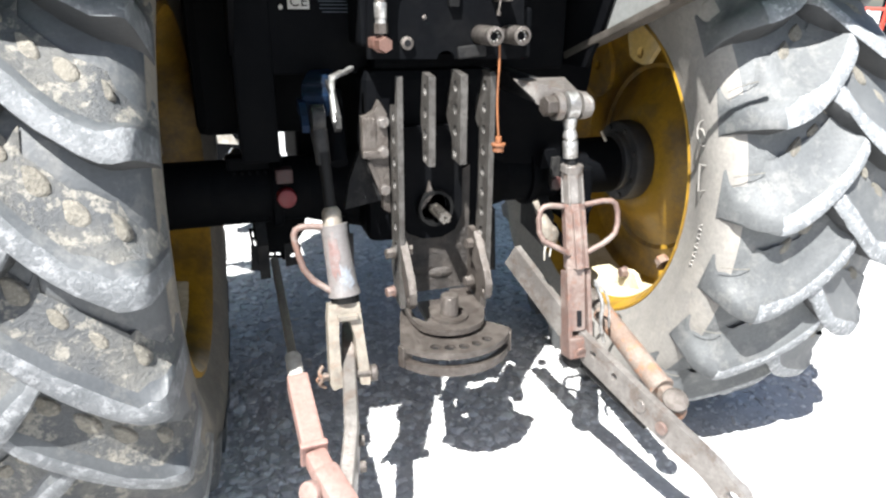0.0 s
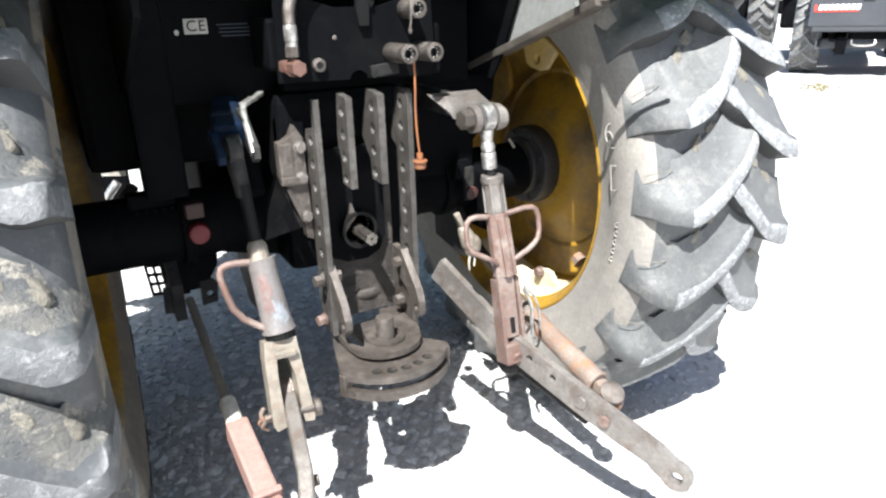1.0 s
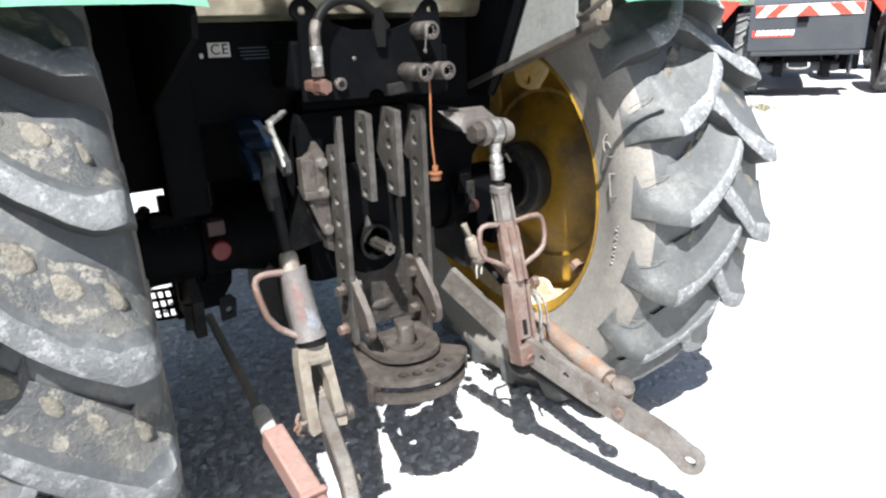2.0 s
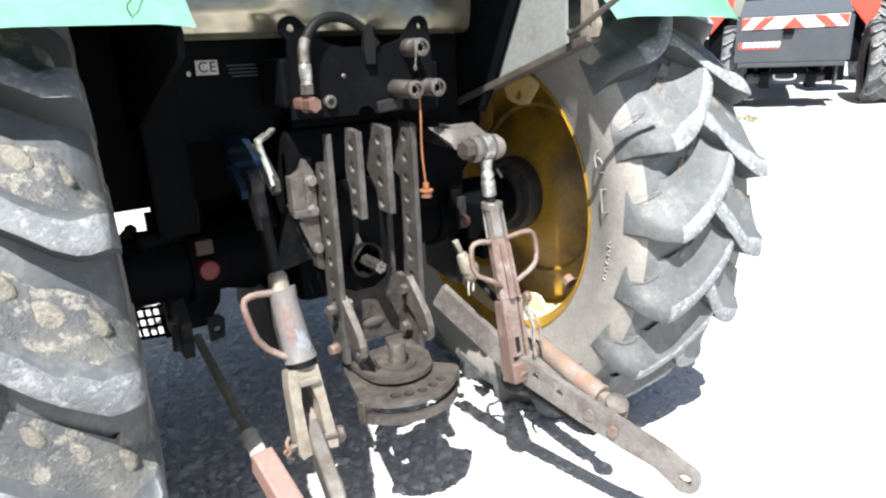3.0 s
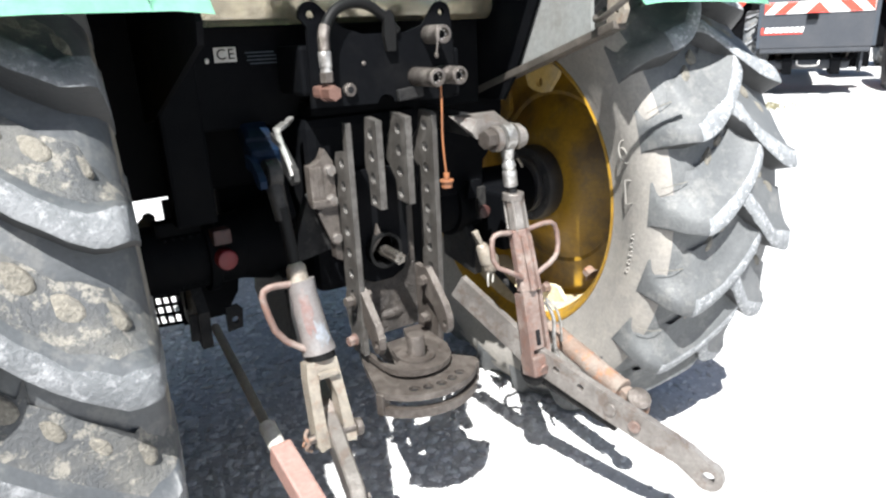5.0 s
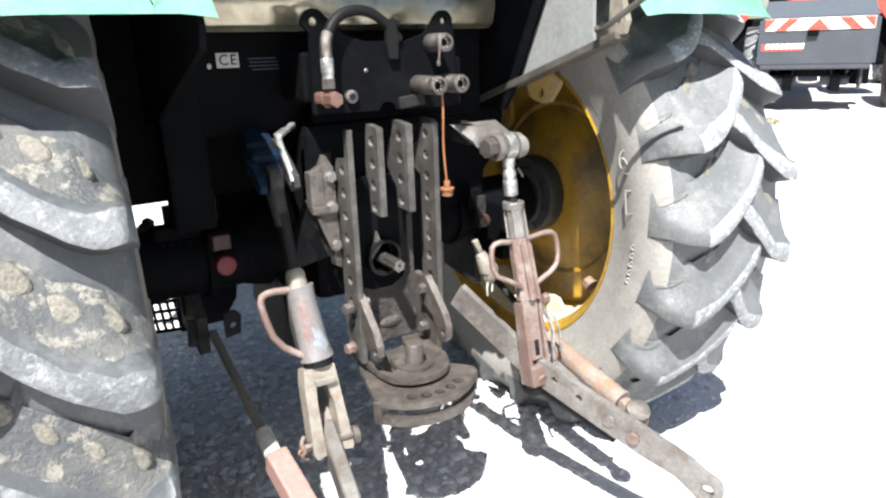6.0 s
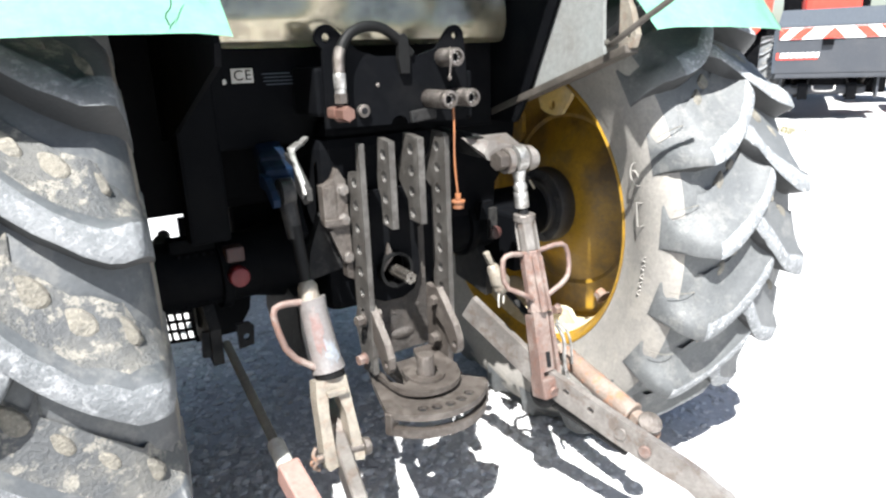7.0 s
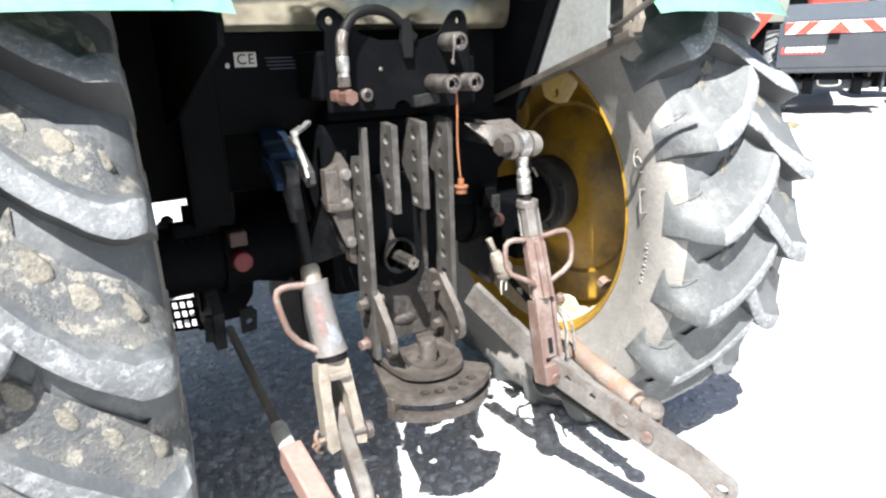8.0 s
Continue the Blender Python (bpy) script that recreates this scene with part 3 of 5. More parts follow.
# front axle and wheels, out of view; they also shade the ground beneath
bm = add_box(bmesh.new(), (0, 2.60, 0.62), (1.30, 0.16, 0.14), None, 0.03)
part("front_axle", bm, "dark", tractor, "black front axle")
for side in (-1, 1):
    turn = Matrix.Translation((side * 0.82, 2.60, 0.585)) @ Matrix.Scale(0.68, 4)
    bm = lathe(TYRE_PROFILE, 56)
    bmesh.ops.transform(bm, matrix=turn, verts=bm.verts)
    tyre = part("front_tyre", bm, "mudwall", tractor, "front tyre with chevron lugs", True)
    for k in range(18):
        for half in (-1, 1):
            child("tread_lug", STEEP_LUGS[half][k % 3], tyre, turn @ Matrix.Rotation(radians(20 * k + (0 if half == -side else 10)), 4, "X"))
    bm = lathe([(-0.19 * side, 0.53), (0.0, 0.47), (0.04 * side, 0.3), (0.05 * side, 0.02)], 48)
    bmesh.ops.transform(bm, matrix=turn, verts=bm.verts)
    bmesh.ops.solidify(bm, geom=bm.faces[:], thickness=0.01)
    part("wheel_rim", bm, "yellow", tractor, "yellow front rim", True)

# cab: rear wall, floor and roof; the unseen roof is sized for its shadow
bm = add_box(bmesh.new(), (0.0, 0.55, 2.58), (2.0, 3.0, 0.12), None, 0.04)
part("cab_roof", bm, "green", tractor)
bm = bmesh.new()
profile = [(-0.265, 1.40), (-0.285, 1.415)] + [(-0.290 + 0.02 * k / 18, 1.45 + 0.40 * k / 18) for k in range(19)]
for i, (y, z) in enumerate(profile):
    row = []
    for k in range(56):
        x = -0.40 + 0.84 * k / 55
        dent = 0.030 * noise.noise((x * 4.2, z * 5.0, 2)) + 0.014 * noise.noise((x * 9, z * 8, 7))
        row.append(bm.verts.new((x, y + dent * min(1.0, i / 3), z)))
    if i:
        for k in range(55):
            bm.faces.new((last[k], last[k + 1], row[k + 1], row[k]))
    last = row
bmesh.ops.solidify(bm, geom=bm.faces[:], thickness=0.02)
part("cab_rear_panel", bm, "beige", tractor, "dull beige metal panel with soft dents", True)
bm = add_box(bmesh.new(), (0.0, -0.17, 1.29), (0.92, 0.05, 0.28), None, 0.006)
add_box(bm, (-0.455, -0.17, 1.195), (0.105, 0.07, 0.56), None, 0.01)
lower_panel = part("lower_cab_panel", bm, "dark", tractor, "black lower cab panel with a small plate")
for side in (-1, 1):
    bm = add_box(bmesh.new(), (side * 0.47, 0.5, 2.0), (0.05, 1.3, 1.1), None, 0.01)
    part("cab_side", bm, "dark", tractor)

# maker's plate with a conformity mark
bm = add_box(bmesh.new(), (-0.326, -0.198, 1.335), (0.056, 0.004, 0.036), None, 0.001)
bm2 = add_ball(bmesh.new(), (-0.372, -0.197, 1.322), 0.006, (1, 0.5, 1.2), 8)
part("screw_head", bm2, "whitebit", lower_panel)
plate = part("plate", bm, "whitebit", lower_panel, "small white plate with black letters CE")
font = bpy.data.curves.new("plate_letters", "FONT")
font.body, font.size, font.align_x, font.align_y, font.extrude = "CE", 0.036, "CENTER", "CENTER", 0.0006
font.space_character = 1.15
letters = new("plate_letters", font)
deps = bpy.context.evaluated_depsgraph_get()
letter_mesh = bpy.data.meshes.new_from_object(letters.evaluated_get(deps))
bpy.data.objects.remove(letters)
letter_mesh.materials.clear()
letter_mesh.materials.append(M["dark"])
letters = new("plate_letters", letter_mesh)
letters.parent = plate
letters.matrix_basis = Matrix.Translation((-0.326, -0.2015, 1.335)) @ Matrix.Rotation(radians(90), 4, "X")
bm = bmesh.new()
for j, (x0, x1) in enumerate(((-0.275, -0.20), (-0.27, -0.165), (-0.272, -0.175), (-0.265, -0.163))):
    add_box(bm, ((x0 + x1) / 2, -0.197, 1.337 - 0.009 * j), (x1 - x0, 0.002, 0.003), None, 0)
part("small_print", bm, "slate", lower_panel, "faded lines of small print")

# fenders
def fender(side):
    bm = bmesh.new()
    back = WHEEL_Y + (0.012 if side > 0 else 0.032)
    rows = []
    for k in range(15):
        a = radians(37.7 + 9.0 * k)
        row = []
        for x, dr in ((0.50, -0.003), (0.515, 0.0), (0.56, 0.008), (0.75, 0.012), (0.96, 0.008), (1.0, 0.002), (1.022, -0.006)):
            drop = -0.02 * (x - 0.5) if k == 0 else 0
            r = 0.980 + dr
            flare = 0.016 * k * max(0.0, (x - 0.75) / 0.26)
            row.append(bm.verts.new((side * (x + flare), back - r * math.cos(a), WHEEL_Z + r * math.sin(a) + drop)))
        rows.append(row)
    for a, b in zip(rows, rows[1:]):
        for k in range(6):
            bm.faces.new((a[k], a[k + 1], b[k + 1], b[k]))
    bmesh.ops.solidify(bm, geom=bm.faces[:], thickness=0.012)
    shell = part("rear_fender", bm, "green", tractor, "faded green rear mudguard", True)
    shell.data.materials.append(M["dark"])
    # inner faces are coloured black so the wheel arch reads as deep shade
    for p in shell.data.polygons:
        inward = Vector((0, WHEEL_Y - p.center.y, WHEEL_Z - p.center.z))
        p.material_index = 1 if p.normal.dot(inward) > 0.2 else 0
    # inner wall of the mudguard
    bm = bmesh.new()
    outline = [(-0.19, 1.19), (-0.72, 1.361), (-0.735, 1.40), (-0.63, 1.56), (-0.45, 1.70), (-0.2, 1.80), (0.35, 1.80), (0.6, 1.6), (0.7, 1.2), (0.3, 1.12)]
    if side < 0:
        outline = [(y + 0.03, z) for y, z in outline]
    else:
        outline[1], outline[2] = (-0.64, 1.335), (-0.635, 1.40)
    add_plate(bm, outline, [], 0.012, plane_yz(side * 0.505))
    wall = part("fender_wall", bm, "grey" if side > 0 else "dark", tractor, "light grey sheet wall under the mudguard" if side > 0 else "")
    return shell, wall


left_fender, left_wall = fender(-1)
right_fender, right_wall = fender(1)
bm = add_tube(bmesh.new(), [(-0.598, -0.800, 1.425), (-0.603, -0.797, 1.44), (-0.590, -0.792, 1.452), (-0.588, -0.785, 1.47), (-0.578, -0.775, 1.49)], 0.0010, 6, 1)
part("paint_crack", bm, "dark", left_fender, "dark crack in the paint")
# black sheet cut to the slanted shade on the grey wall
bm = add_plate(bmesh.new(), [(-0.535, 1.62), (-0.345, 1.235), (-0.29, 1.16), (0.30, 1.16), (0.30, 1.85), (-0.54, 1.85)], [], 0.012, plane_yz(0.487))
part("inner_panel", bm, "dark", tractor, "black sheet for the shade on the grey wall")
# edge strip under the grey wall
bm = add_bar(bmesh.new(), (0.50, -0.16, 1.185), (0.50, -0.735, 1.367), 0.022, 0.045, (0, 0, 1), 0.004)
part("edge_strip", bm, "rimedge", right_wall, "dirty folded edge")
bm = add_plate(bmesh.new(), [(-0.70, 1.36), (-0.745, 1.37), (-0.755, 1.40), (-0.735, 1.46), (-0.715, 1.50), (-0.70, 1.50)], [circle(-0.73, 1.40, 0.008)], 0.02, plane_yz(0.50))
part("lamp_bracket", bm, "pale", tractor)
bm = add_tube(bmesh.new(), [(0.49, -0.66, 1.385), (0.45, -0.70, 1.378), (0.418, -0.745, 1.377), (0.416, -0.785, 1.398), (0.430, -0.825, 1.427), (0.446, -0.89, 1.467), (0.460, -0.95, 1.51), (0.50, -1.0, 1.55)], 0.0075, 10)
part("stay_rod", bm, "rimedge", tractor, "thin bent grey stay rod", True)

# ---- tractor: coupler plate ----
Y0 = -0.43
outline = [(-0.205, 1.207), (-0.20, 1.39)] + [(-0.188 + 0.030 * math.cos(a), 1.415 + 0.030 * math.sin(a)) for a in [radians(190 - 25 * k) for k in range(7)]]
outline += [(-0.11, 1.385), (-0.06, 1.37), (0.06, 1.37), (0.11, 1.385)]
outline += [(0.168 + 0.028 * math.cos(a), 1.412 + 0.030 * math.sin(a)) for a in [radians(140 - 25 * k) for k in range(7)]]
outline += [(0.200, 1.36), (0.205, 1.23), (0.195, 1.20)]
outline += [(-0.006 + 0.024 * math.cos(a), 1.204 + 0.020 * math.sin(a)) for a in [radians(30 * k) for k in range(7)]]
bm = add_plate(bmesh.new(), outline, [circle(-0.188, 1.415, 0.011), circle(0.168, 1.415, 0.009)], 0.012, plane_xz(Y0))
coupler_plate = part("coupler_plate", bm, "dark", tractor, "black steel plate for hydraulic couplers")
bm = add_box(bmesh.new(), (0.235, Y0 + 0.13, 1.26), (0.06, 0.14, 0.13), None, 0.008)
add_box(bm, (0.0, Y0 + 0.14, 1.29), (0.40, 0.16, 0.12), None, 0.01)
part("valve_block", bm, "dark", tractor)
bm = add_box(bmesh.new(), (0.06, Y0 - 0.012, 1.222), (0.075, 0.014, 0.030), Matrix.Rotation(radians(-6), 4, "Y"), 0.004)
part("label_tab", bm, "oily", coupler_plate, "brown grimy tab")
bm = add_plate(bmesh.new(), [(-0.010, -0.035), (0.014, -0.035), (0.016, 0), (0.013, 0.05), (0.004, 0.06), (-0.012, 0.055), (-0.016, 0)], [], 0.014, Matrix.Translation((0.008, Y0 - 0.014, 1.362)) @ plane_xz(0))
part("latch", bm, "black_and_shade", coupler_plate)
bm = add_tube(bmesh.new(), [(-0.172, Y0 - 0.035, 1.35), (-0.165, Y0 - 0.03, 1.395), (-0.125, Y0 - 0.022, 1.435), (-0.06, Y0 - 0.016, 1.442), (-0.01, Y0 - 0.01, 1.418), (0.035, Y0 - 0.004, 1.372)], 0.0125, 12, 3)
part("hose", bm, "black_and_shade", coupler_plate, "black rubber hydraulic hose", True)
bm = add_cyl(bmesh.new(), (-0.179, Y0 - 0.045, 1.300), (-0.179, Y0 - 0.044, 1.335), 0.0150, seg=24, bevel=0.002)
add_cyl(bm, (-0.179, Y0 - 0.045, 1.278), (-0.179, Y0 - 0.045, 1.302), 0.0132, seg=20)
ferrule = part("hose_ferrule", bm, "zinc", coupler_plate, "bright crimped hose end", True)
# the bend above takes a duller steel for the shade it sits in
bm = add_tube(bmesh.new(), [(-0.179, Y0 - 0.045, 1.325), (-0.179, Y0 - 0.043, 1.345), (-0.177, Y0 - 0.04, 1.372), (-0.168, Y0 - 0.034, 1.388)], 0.0135, 14)
part("sleeve", bm, "coupler", ferrule, "", True)
bm = add_hex(bmesh.new(), (-0.179, Y0 - 0.045, 1.266), (0, 0, 1), 0.0165, 0.024)
part("hose_nut", bm, "steel", coupler_plate)
bm = add_hex(bmesh.new(), (-0.180, Y0 - 0.035, 1.243), (0.10, -1, 0), 0.0185, 0.042, 0.020)
plug = part("hex_plug", bm, "copper", coupler_plate)
bm = add_box(bmesh.new(), (-0.190, Y0 - 0.025, 1.246), (0.026, 0.030, 0.027), Matrix.Rotation(0.4, 4, "Z"), 0.007)
part("elbow_body", bm, "copper", plug)
bm = add_cyl(bmesh.new(), (-0.108, Y0, 1.243), (-0.108, Y0 - 0.018, 1.243), 0.016, seg=20, bevel=0.002)
nut = part("ring_nut", bm, "coupler", coupler_plate, "", True)
part("rivet", add_ball(bmesh.new(), (-0.062, Y0 - 0.006, 1.302), 0.006, (1, 0.5, 1), 10), "coupler", coupler_plate, "", True)
bm = add_cyl(bmesh.new(), (-0.108, Y0 - 0.0175, 1.243), (-0.108, Y0 - 0.0195, 1.243), 0.008, seg=16)
part("bore", bm, "hole", nut)
# plate and hose stand a little ahead of the sockets' mouths, in the same proportions
HINGE = Vector((-0.81, -1.945, 1.355))
for ob in [coupler_plate, *coupler_plate.children_recursive]:
    ob.data.transform(Matrix.Translation(HINGE) @ Matrix.Scale(1.0264, 4) @ Matrix.Translation(-HINGE))


def coupler(x, y, z, base_y, r=0.0235):
    """A push-pull hydraulic socket that points to the back."""
    prof = [(base_y, r * 0.85), (base_y - 0.012, r * 1.02), (y + 0.035, r * 1.0), (y + 0.03, r * 0.9), (y + 0.022, r * 0.9), (y + 0.020, r), (y + 0.004, r), (y, r * 0.93),
            (y - 0.001, r * 0.66), (y + 0.03, r * 0.60), (y + 0.03, 0.0005)]
    seg = 26
    bm = bmesh.new()
    rings = [[bm.verts.new((x + q * math.cos(2 * math.pi * k / seg), d, z + q * math.sin(2 * math.pi * k / seg))) for k in range(seg)] for d, q in prof]
    for a, b in zip(rings, rings[1:]):
        for k in range(seg):
            bm.faces.new((a[k], a[(k + 1) % seg], b[(k + 1) % seg], b[k]))
    body = part("coupler", bm, "coupler", coupler_plate, "grimy steel quick coupler", True)
    bm = add_cyl(bmesh.new(), (x, y + 0.020, z), (x, y + 0.029, z), r * 0.62, seg=18)
    part("socket", bm, "hole", body)
    bm = bmesh.new()
    for k in range(8):
        a = 2 * math.pi * k / 8
        add_ball(bm, (x + r * 0.52 * math.cos(a), y + 0.012, z + r * 0.52 * math.sin(a)), 0.003, (1, 1, 1), 8)
    part("locking_ball", bm, "chrome", body)
    return body


coupler(0.106, -0.505, 1.259, -0.385)
coupler(0.184, -0.492, 1.259, -0.385)
third = coupler(0.152, -0.470, 1.362, -0.385)
bm = add_tube(bmesh.new(), [(0.135, -0.462, 1.385), (0.128, -0.475, 1.365), (0.127, -0.475, 1.335), (0.124, -0.475, 1.318)], 0.0025, 6)
add_ball(bm, (0.124, -0.475, 1.312), 0.006, (1, 1, 1.3), 8)
part("retaining_wire", bm, "coupler", third, "", True)
bm = add_tube(bmesh.new(), [(0.125, -0.485, 1.238), (0.125, -0.488, 1.19), (0.122, -0.488, 1.12), (0.124, -0.489, 1.06), (0.129, -0.490, 1.008)], 0.0028, 8)
cord = part("cap_cord", bm, "cord", coupler_plate, "orange plastic cord of a dust cap", True)
bm = add_cyl(bmesh.new(), (0.129, -0.490, 0.972), (0.129, -0.490, 0.990), 0.015, seg=18, bevel=0.002)
add_cyl(bm, (0.129, -0.490, 0.988), (0.129, -0.490, 0.994), 0.019, seg=18, bevel=0.001)
add_cyl(bm, (0.129, -0.490, 0.994), (0.129, -0.490, 1.012), 0.008, seg=12)
part("dust_cap", bm, "cord", cord, "orange dust cap")

# ---- tractor: hitch rails, power take-off and drawbar ----
def rail(x, outline, holes, thick, name="hitch_rail"):
    bm = add_plate(bmesh.new(), outline, [circle(y, z, r, 12) for y, z, r in holes], thick, plane_yz(x))
    return part(name, bm, "railsteel", tractor, "flat grey steel rail with a row of holes" if name == "hitch_rail" else "short drilled steel bar")


B, Fr = -0.435, -0.352
rail(-0.1185, [(B, 0.53), (B, 1.163), (B + 0.018, 1.163), (B + 0.022, 1.09), (Fr - 0.01, 1.085), (Fr, 1.06), (Fr, 0.70), (Fr + 0.02, 0.66), (Fr, 0.60), (Fr - 0.02, 0.54)],
     [(B + 0.042, 1.06 - 0.060 * k, 0.014) for k in range(8)], 0.015)
rail(0.133, [(B, 0.56), (B, 1.158), (B + 0.012, 1.168), (B + 0.066, 1.172), (B + 0.078, 1.12), (B + 0.104, 1.09), (B + 0.112, 1.06), (B + 0.104, 1.03), (B + 0.078, 1.01), (Fr, 0.72), (Fr + 0.03, 0.66), (Fr, 0.56)],
     [(B + 0.042, 1.130 - 0.058 * k, 0.014) for k in range(9)], 0.015)
rail(-0.034, [(B, 0.93), (B, 1.160), (B + 0.060, 1.168), (B + 0.066, 1.11), (B + 0.074, 1.06), (B + 0.072, 1.03), (B + 0.058, 1.01), (B + 0.056, 0.935)],
     [(B + 0.034, 1.125 - 0.058 * k, 0.0155) for k in range(4)], 0.018, "top_link_bar")
rail(0.0525, [(B, 0.93), (B, 1.162), (B + 0.078, 1.172), (B + 0.084, 1.13), (B + 0.106, 1.10), (B + 0.116, 1.07), (B + 0.112, 1.04), (B + 0.085, 1.01), (B + 0.066, 0.99), (B + 0.062, 0.935)],
     [(B + 0.042, 1.13 - 0.058 * k, 0.0155) for k in range(4)], 0.019, "top_link_bar")

# casting beside the rail, with three bolts
outline = [(-0.202, 1.055), (-0.186, 1.058), (-0.174, 1.066), (-0.168, 1.070), (-0.155, 1.096), (-0.135, 1.062), (-0.13, 0.79), (-0.148, 0.80), (-0.150, 0.845), (-0.186, 0.940), (-0.200, 0.952), (-0.202, 0.962)]
bm = add_plate(bmesh.new(), outline, [], 0.03, plane_xz(-0.345))
add_box(bm, (-0.183, -0.358, 1.008), (0.038, 0.010, 0.090), None, 0.004)
add_box(bm, (-0.170, -0.364, 0.957), (0.068, 0.020, 0.020), Matrix.Rotation(radians(3), 4, "Y"), 0.003)
add_bar(bm, (-0.186, -0.360, 0.938), (-0.152, -0.360, 0.845), 0.010, 0.012, (0, -1, 0), 0.002)
bracket = part("side_casting", bm, "steel", tractor, "grey cast bracket with three bolts")
for p in ((-0.146, 1.04), (-0.148, 0.96), (-0.145, 0.857)):
    part("bolt", add_hex(bmesh.new(), (p[0], -0.358, p[1]), (0, -1, 0), 0.014, 0.016, 0.017), "link", bracket)
bm = add_plate(bmesh.new(), [(-0.25, 0.80), (-0.135, 0.82), (-0.135, 1.0), (-0.20, 0.97), (-0.235, 0.88)], [], 0.03, plane_xz(-0.31))
part("gusset", bm, "oily", tractor)

# power take-off
bm = bmesh.new()
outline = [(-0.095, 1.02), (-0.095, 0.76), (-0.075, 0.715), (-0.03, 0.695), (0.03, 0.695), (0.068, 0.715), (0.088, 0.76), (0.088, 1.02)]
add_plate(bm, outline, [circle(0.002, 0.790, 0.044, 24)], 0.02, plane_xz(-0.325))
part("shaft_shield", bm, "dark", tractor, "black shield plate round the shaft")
bm = add_cyl(bmesh.new(), (0.002, -0.30, 0.790), (0.002, -0.315, 0.790), 0.042, seg=28)
part("shaft_seal", bm, "oily", tractor)
bm = bmesh.new()
ring_in, ring_out = circle(0.002, 0.790, 0.043, 28), circle(0.002, 0.790, 0.052, 28)
add_plate(bm, ring_out, [ring_in], 0.03, plane_xz(-0.345))
part("shaft_ring", bm, "black_and_shade", tractor, "", True)
bm = add_plate(bmesh.new(), [(-0.046, 0.772), (-0.036, 0.818), (-0.022, 0.832), (-0.014, 0.868), (-0.006, 0.840), (-0.003, 0.826), (-0.022, 0.806)], [], 0.012, plane_xz(-0.343))
part("shaft_guard_tab", bm, "steel", tractor)
bm = bmesh.new()
outline = []
for k in range(24):
    r = 0.0178 if k % 4 in (0, 1) else 0.0150
    a = 2 * math.pi * (k + 0.5) / 24
    outline.append((0.004 + r * math.cos(a), 0.785 + r * math.sin(a)))
add_plate(bm, outline, [circle(0.004, 0.785, 0.004, 8)], 0.105, plane_xz(-0.382))
add_cyl(bm, (0.004, -0.30, 0.785), (0.004, -0.36, 0.785), 0.0165, seg=24)
part("drive_shaft", bm, "darksteel", tractor, "splined steel power take-off shaft")

# lower rear casting, lit below the shield
bm = add_plate(bmesh.new(), [(-0.085, 0.52), (-0.085, 0.80), (0.118, 0.90), (0.118, 0.52)], [], 0.03, plane_xz(-0.300))
add_ball(bm, (-0.03, -0.312, 0.60), 0.03, (1.2, 0.4, 0.8), 12)
add_ball(bm, (0.03, -0.312, 0.575), 0.03, (1.4, 0.4, 0.6), 12)
part("rear_cover", bm, "mud", tractor, "greasy cast rear cover with mud")

for side in (-1, 1):
    x = 0.112 * side - 0.005
    outline = [(-0.385, 0.685), (-0.395, 0.728), (-0.42, 0.733), (-0.438, 0.715), (-0.505, 0.645), (-0.522, 0.61), (-0.522, 0.58), (-0.508, 0.562), (-0.488, 0.565), (-0.450, 0.625), (-0.39, 0.655)]
    bm = add_plate(bmesh.new(), outline, [circle(-0.505, 0.590, 0.010, 12)], 0.020, plane_yz(x + 0.022 * side * -1 * 0.2))
    cheek = part("drawbar_cheek", bm, "steel", tractor, "bent steel cheek plate", False)
    for y, z in ((-0.41, 0.695), (-0.405, 0.578)):
        part("bolt", add_hex(bmesh.new(), (x - side * 0.012, y, z), (-side, -0.2, 0), 0.015, 0.022, 0.018), "steel", cheek)
        part("bolt", add_hex(bmesh.new(), (x + side * 0.02, y, z - 0.005), (side, -0.15, 0), 0.015, 0.022, 0.018), "rust" if z < 0.6 else "steel", cheek)
    if side > 0:
        bm = add_plate(bmesh.new(), [(-0.33, 0.50), (-0.33, 0.72), (-0.43, 0.70), (-0.45, 0.60), (-0.44, 0.50)], [], 0.018, plane_yz(x + side * 0.012))
        part("drawbar_hanger", bm, "steel", tractor)

PIN = Vector((-0.009, -0.515, 0.0))
# upper collar plate
arc = [(PIN.x + 0.098 * math.cos(a), PIN.y + 0.085 * math.sin(a)) for a in [radians(180 + 15 * k) for k in range(13)]]
outline = [(-0.115, -0.34), (-0.11, -0.50)] + arc[1:-1] + [(0.10, -0.50), (0.105, -0.34), (0.05, -0.34), (0.02, -0.42), (-0.045, -0.44), (-0.060, -0.510), (-0.080, -0.528), (-0.098, -0.50), (-0.098, -0.34)]
bm = add_plate(bmesh.new(), outline, [], 0.016, plane_xy(0.520))
collar = part("drawbar_collar", bm, "steel", tractor, "worn steel collar plate under the pin")
bm = add_plate(bmesh.new(), circle(PIN.x, PIN.y, 0.052, 24), [circle(PIN.x + 0.006, PIN.y + 0.004, 0.031, 20)], 0.012, plane_xy(0.530))
part("pin_boss", bm, "steel", collar, "", True)
bm = add_cyl(bmesh.new(), (PIN.x, PIN.y, 0.40), (PIN.x, PIN.y, 0.594), 0.0245, seg=28, bevel=0.006)
part("drawbar_pin", bm, "steel", tractor, "thick worn drawbar pin", True)
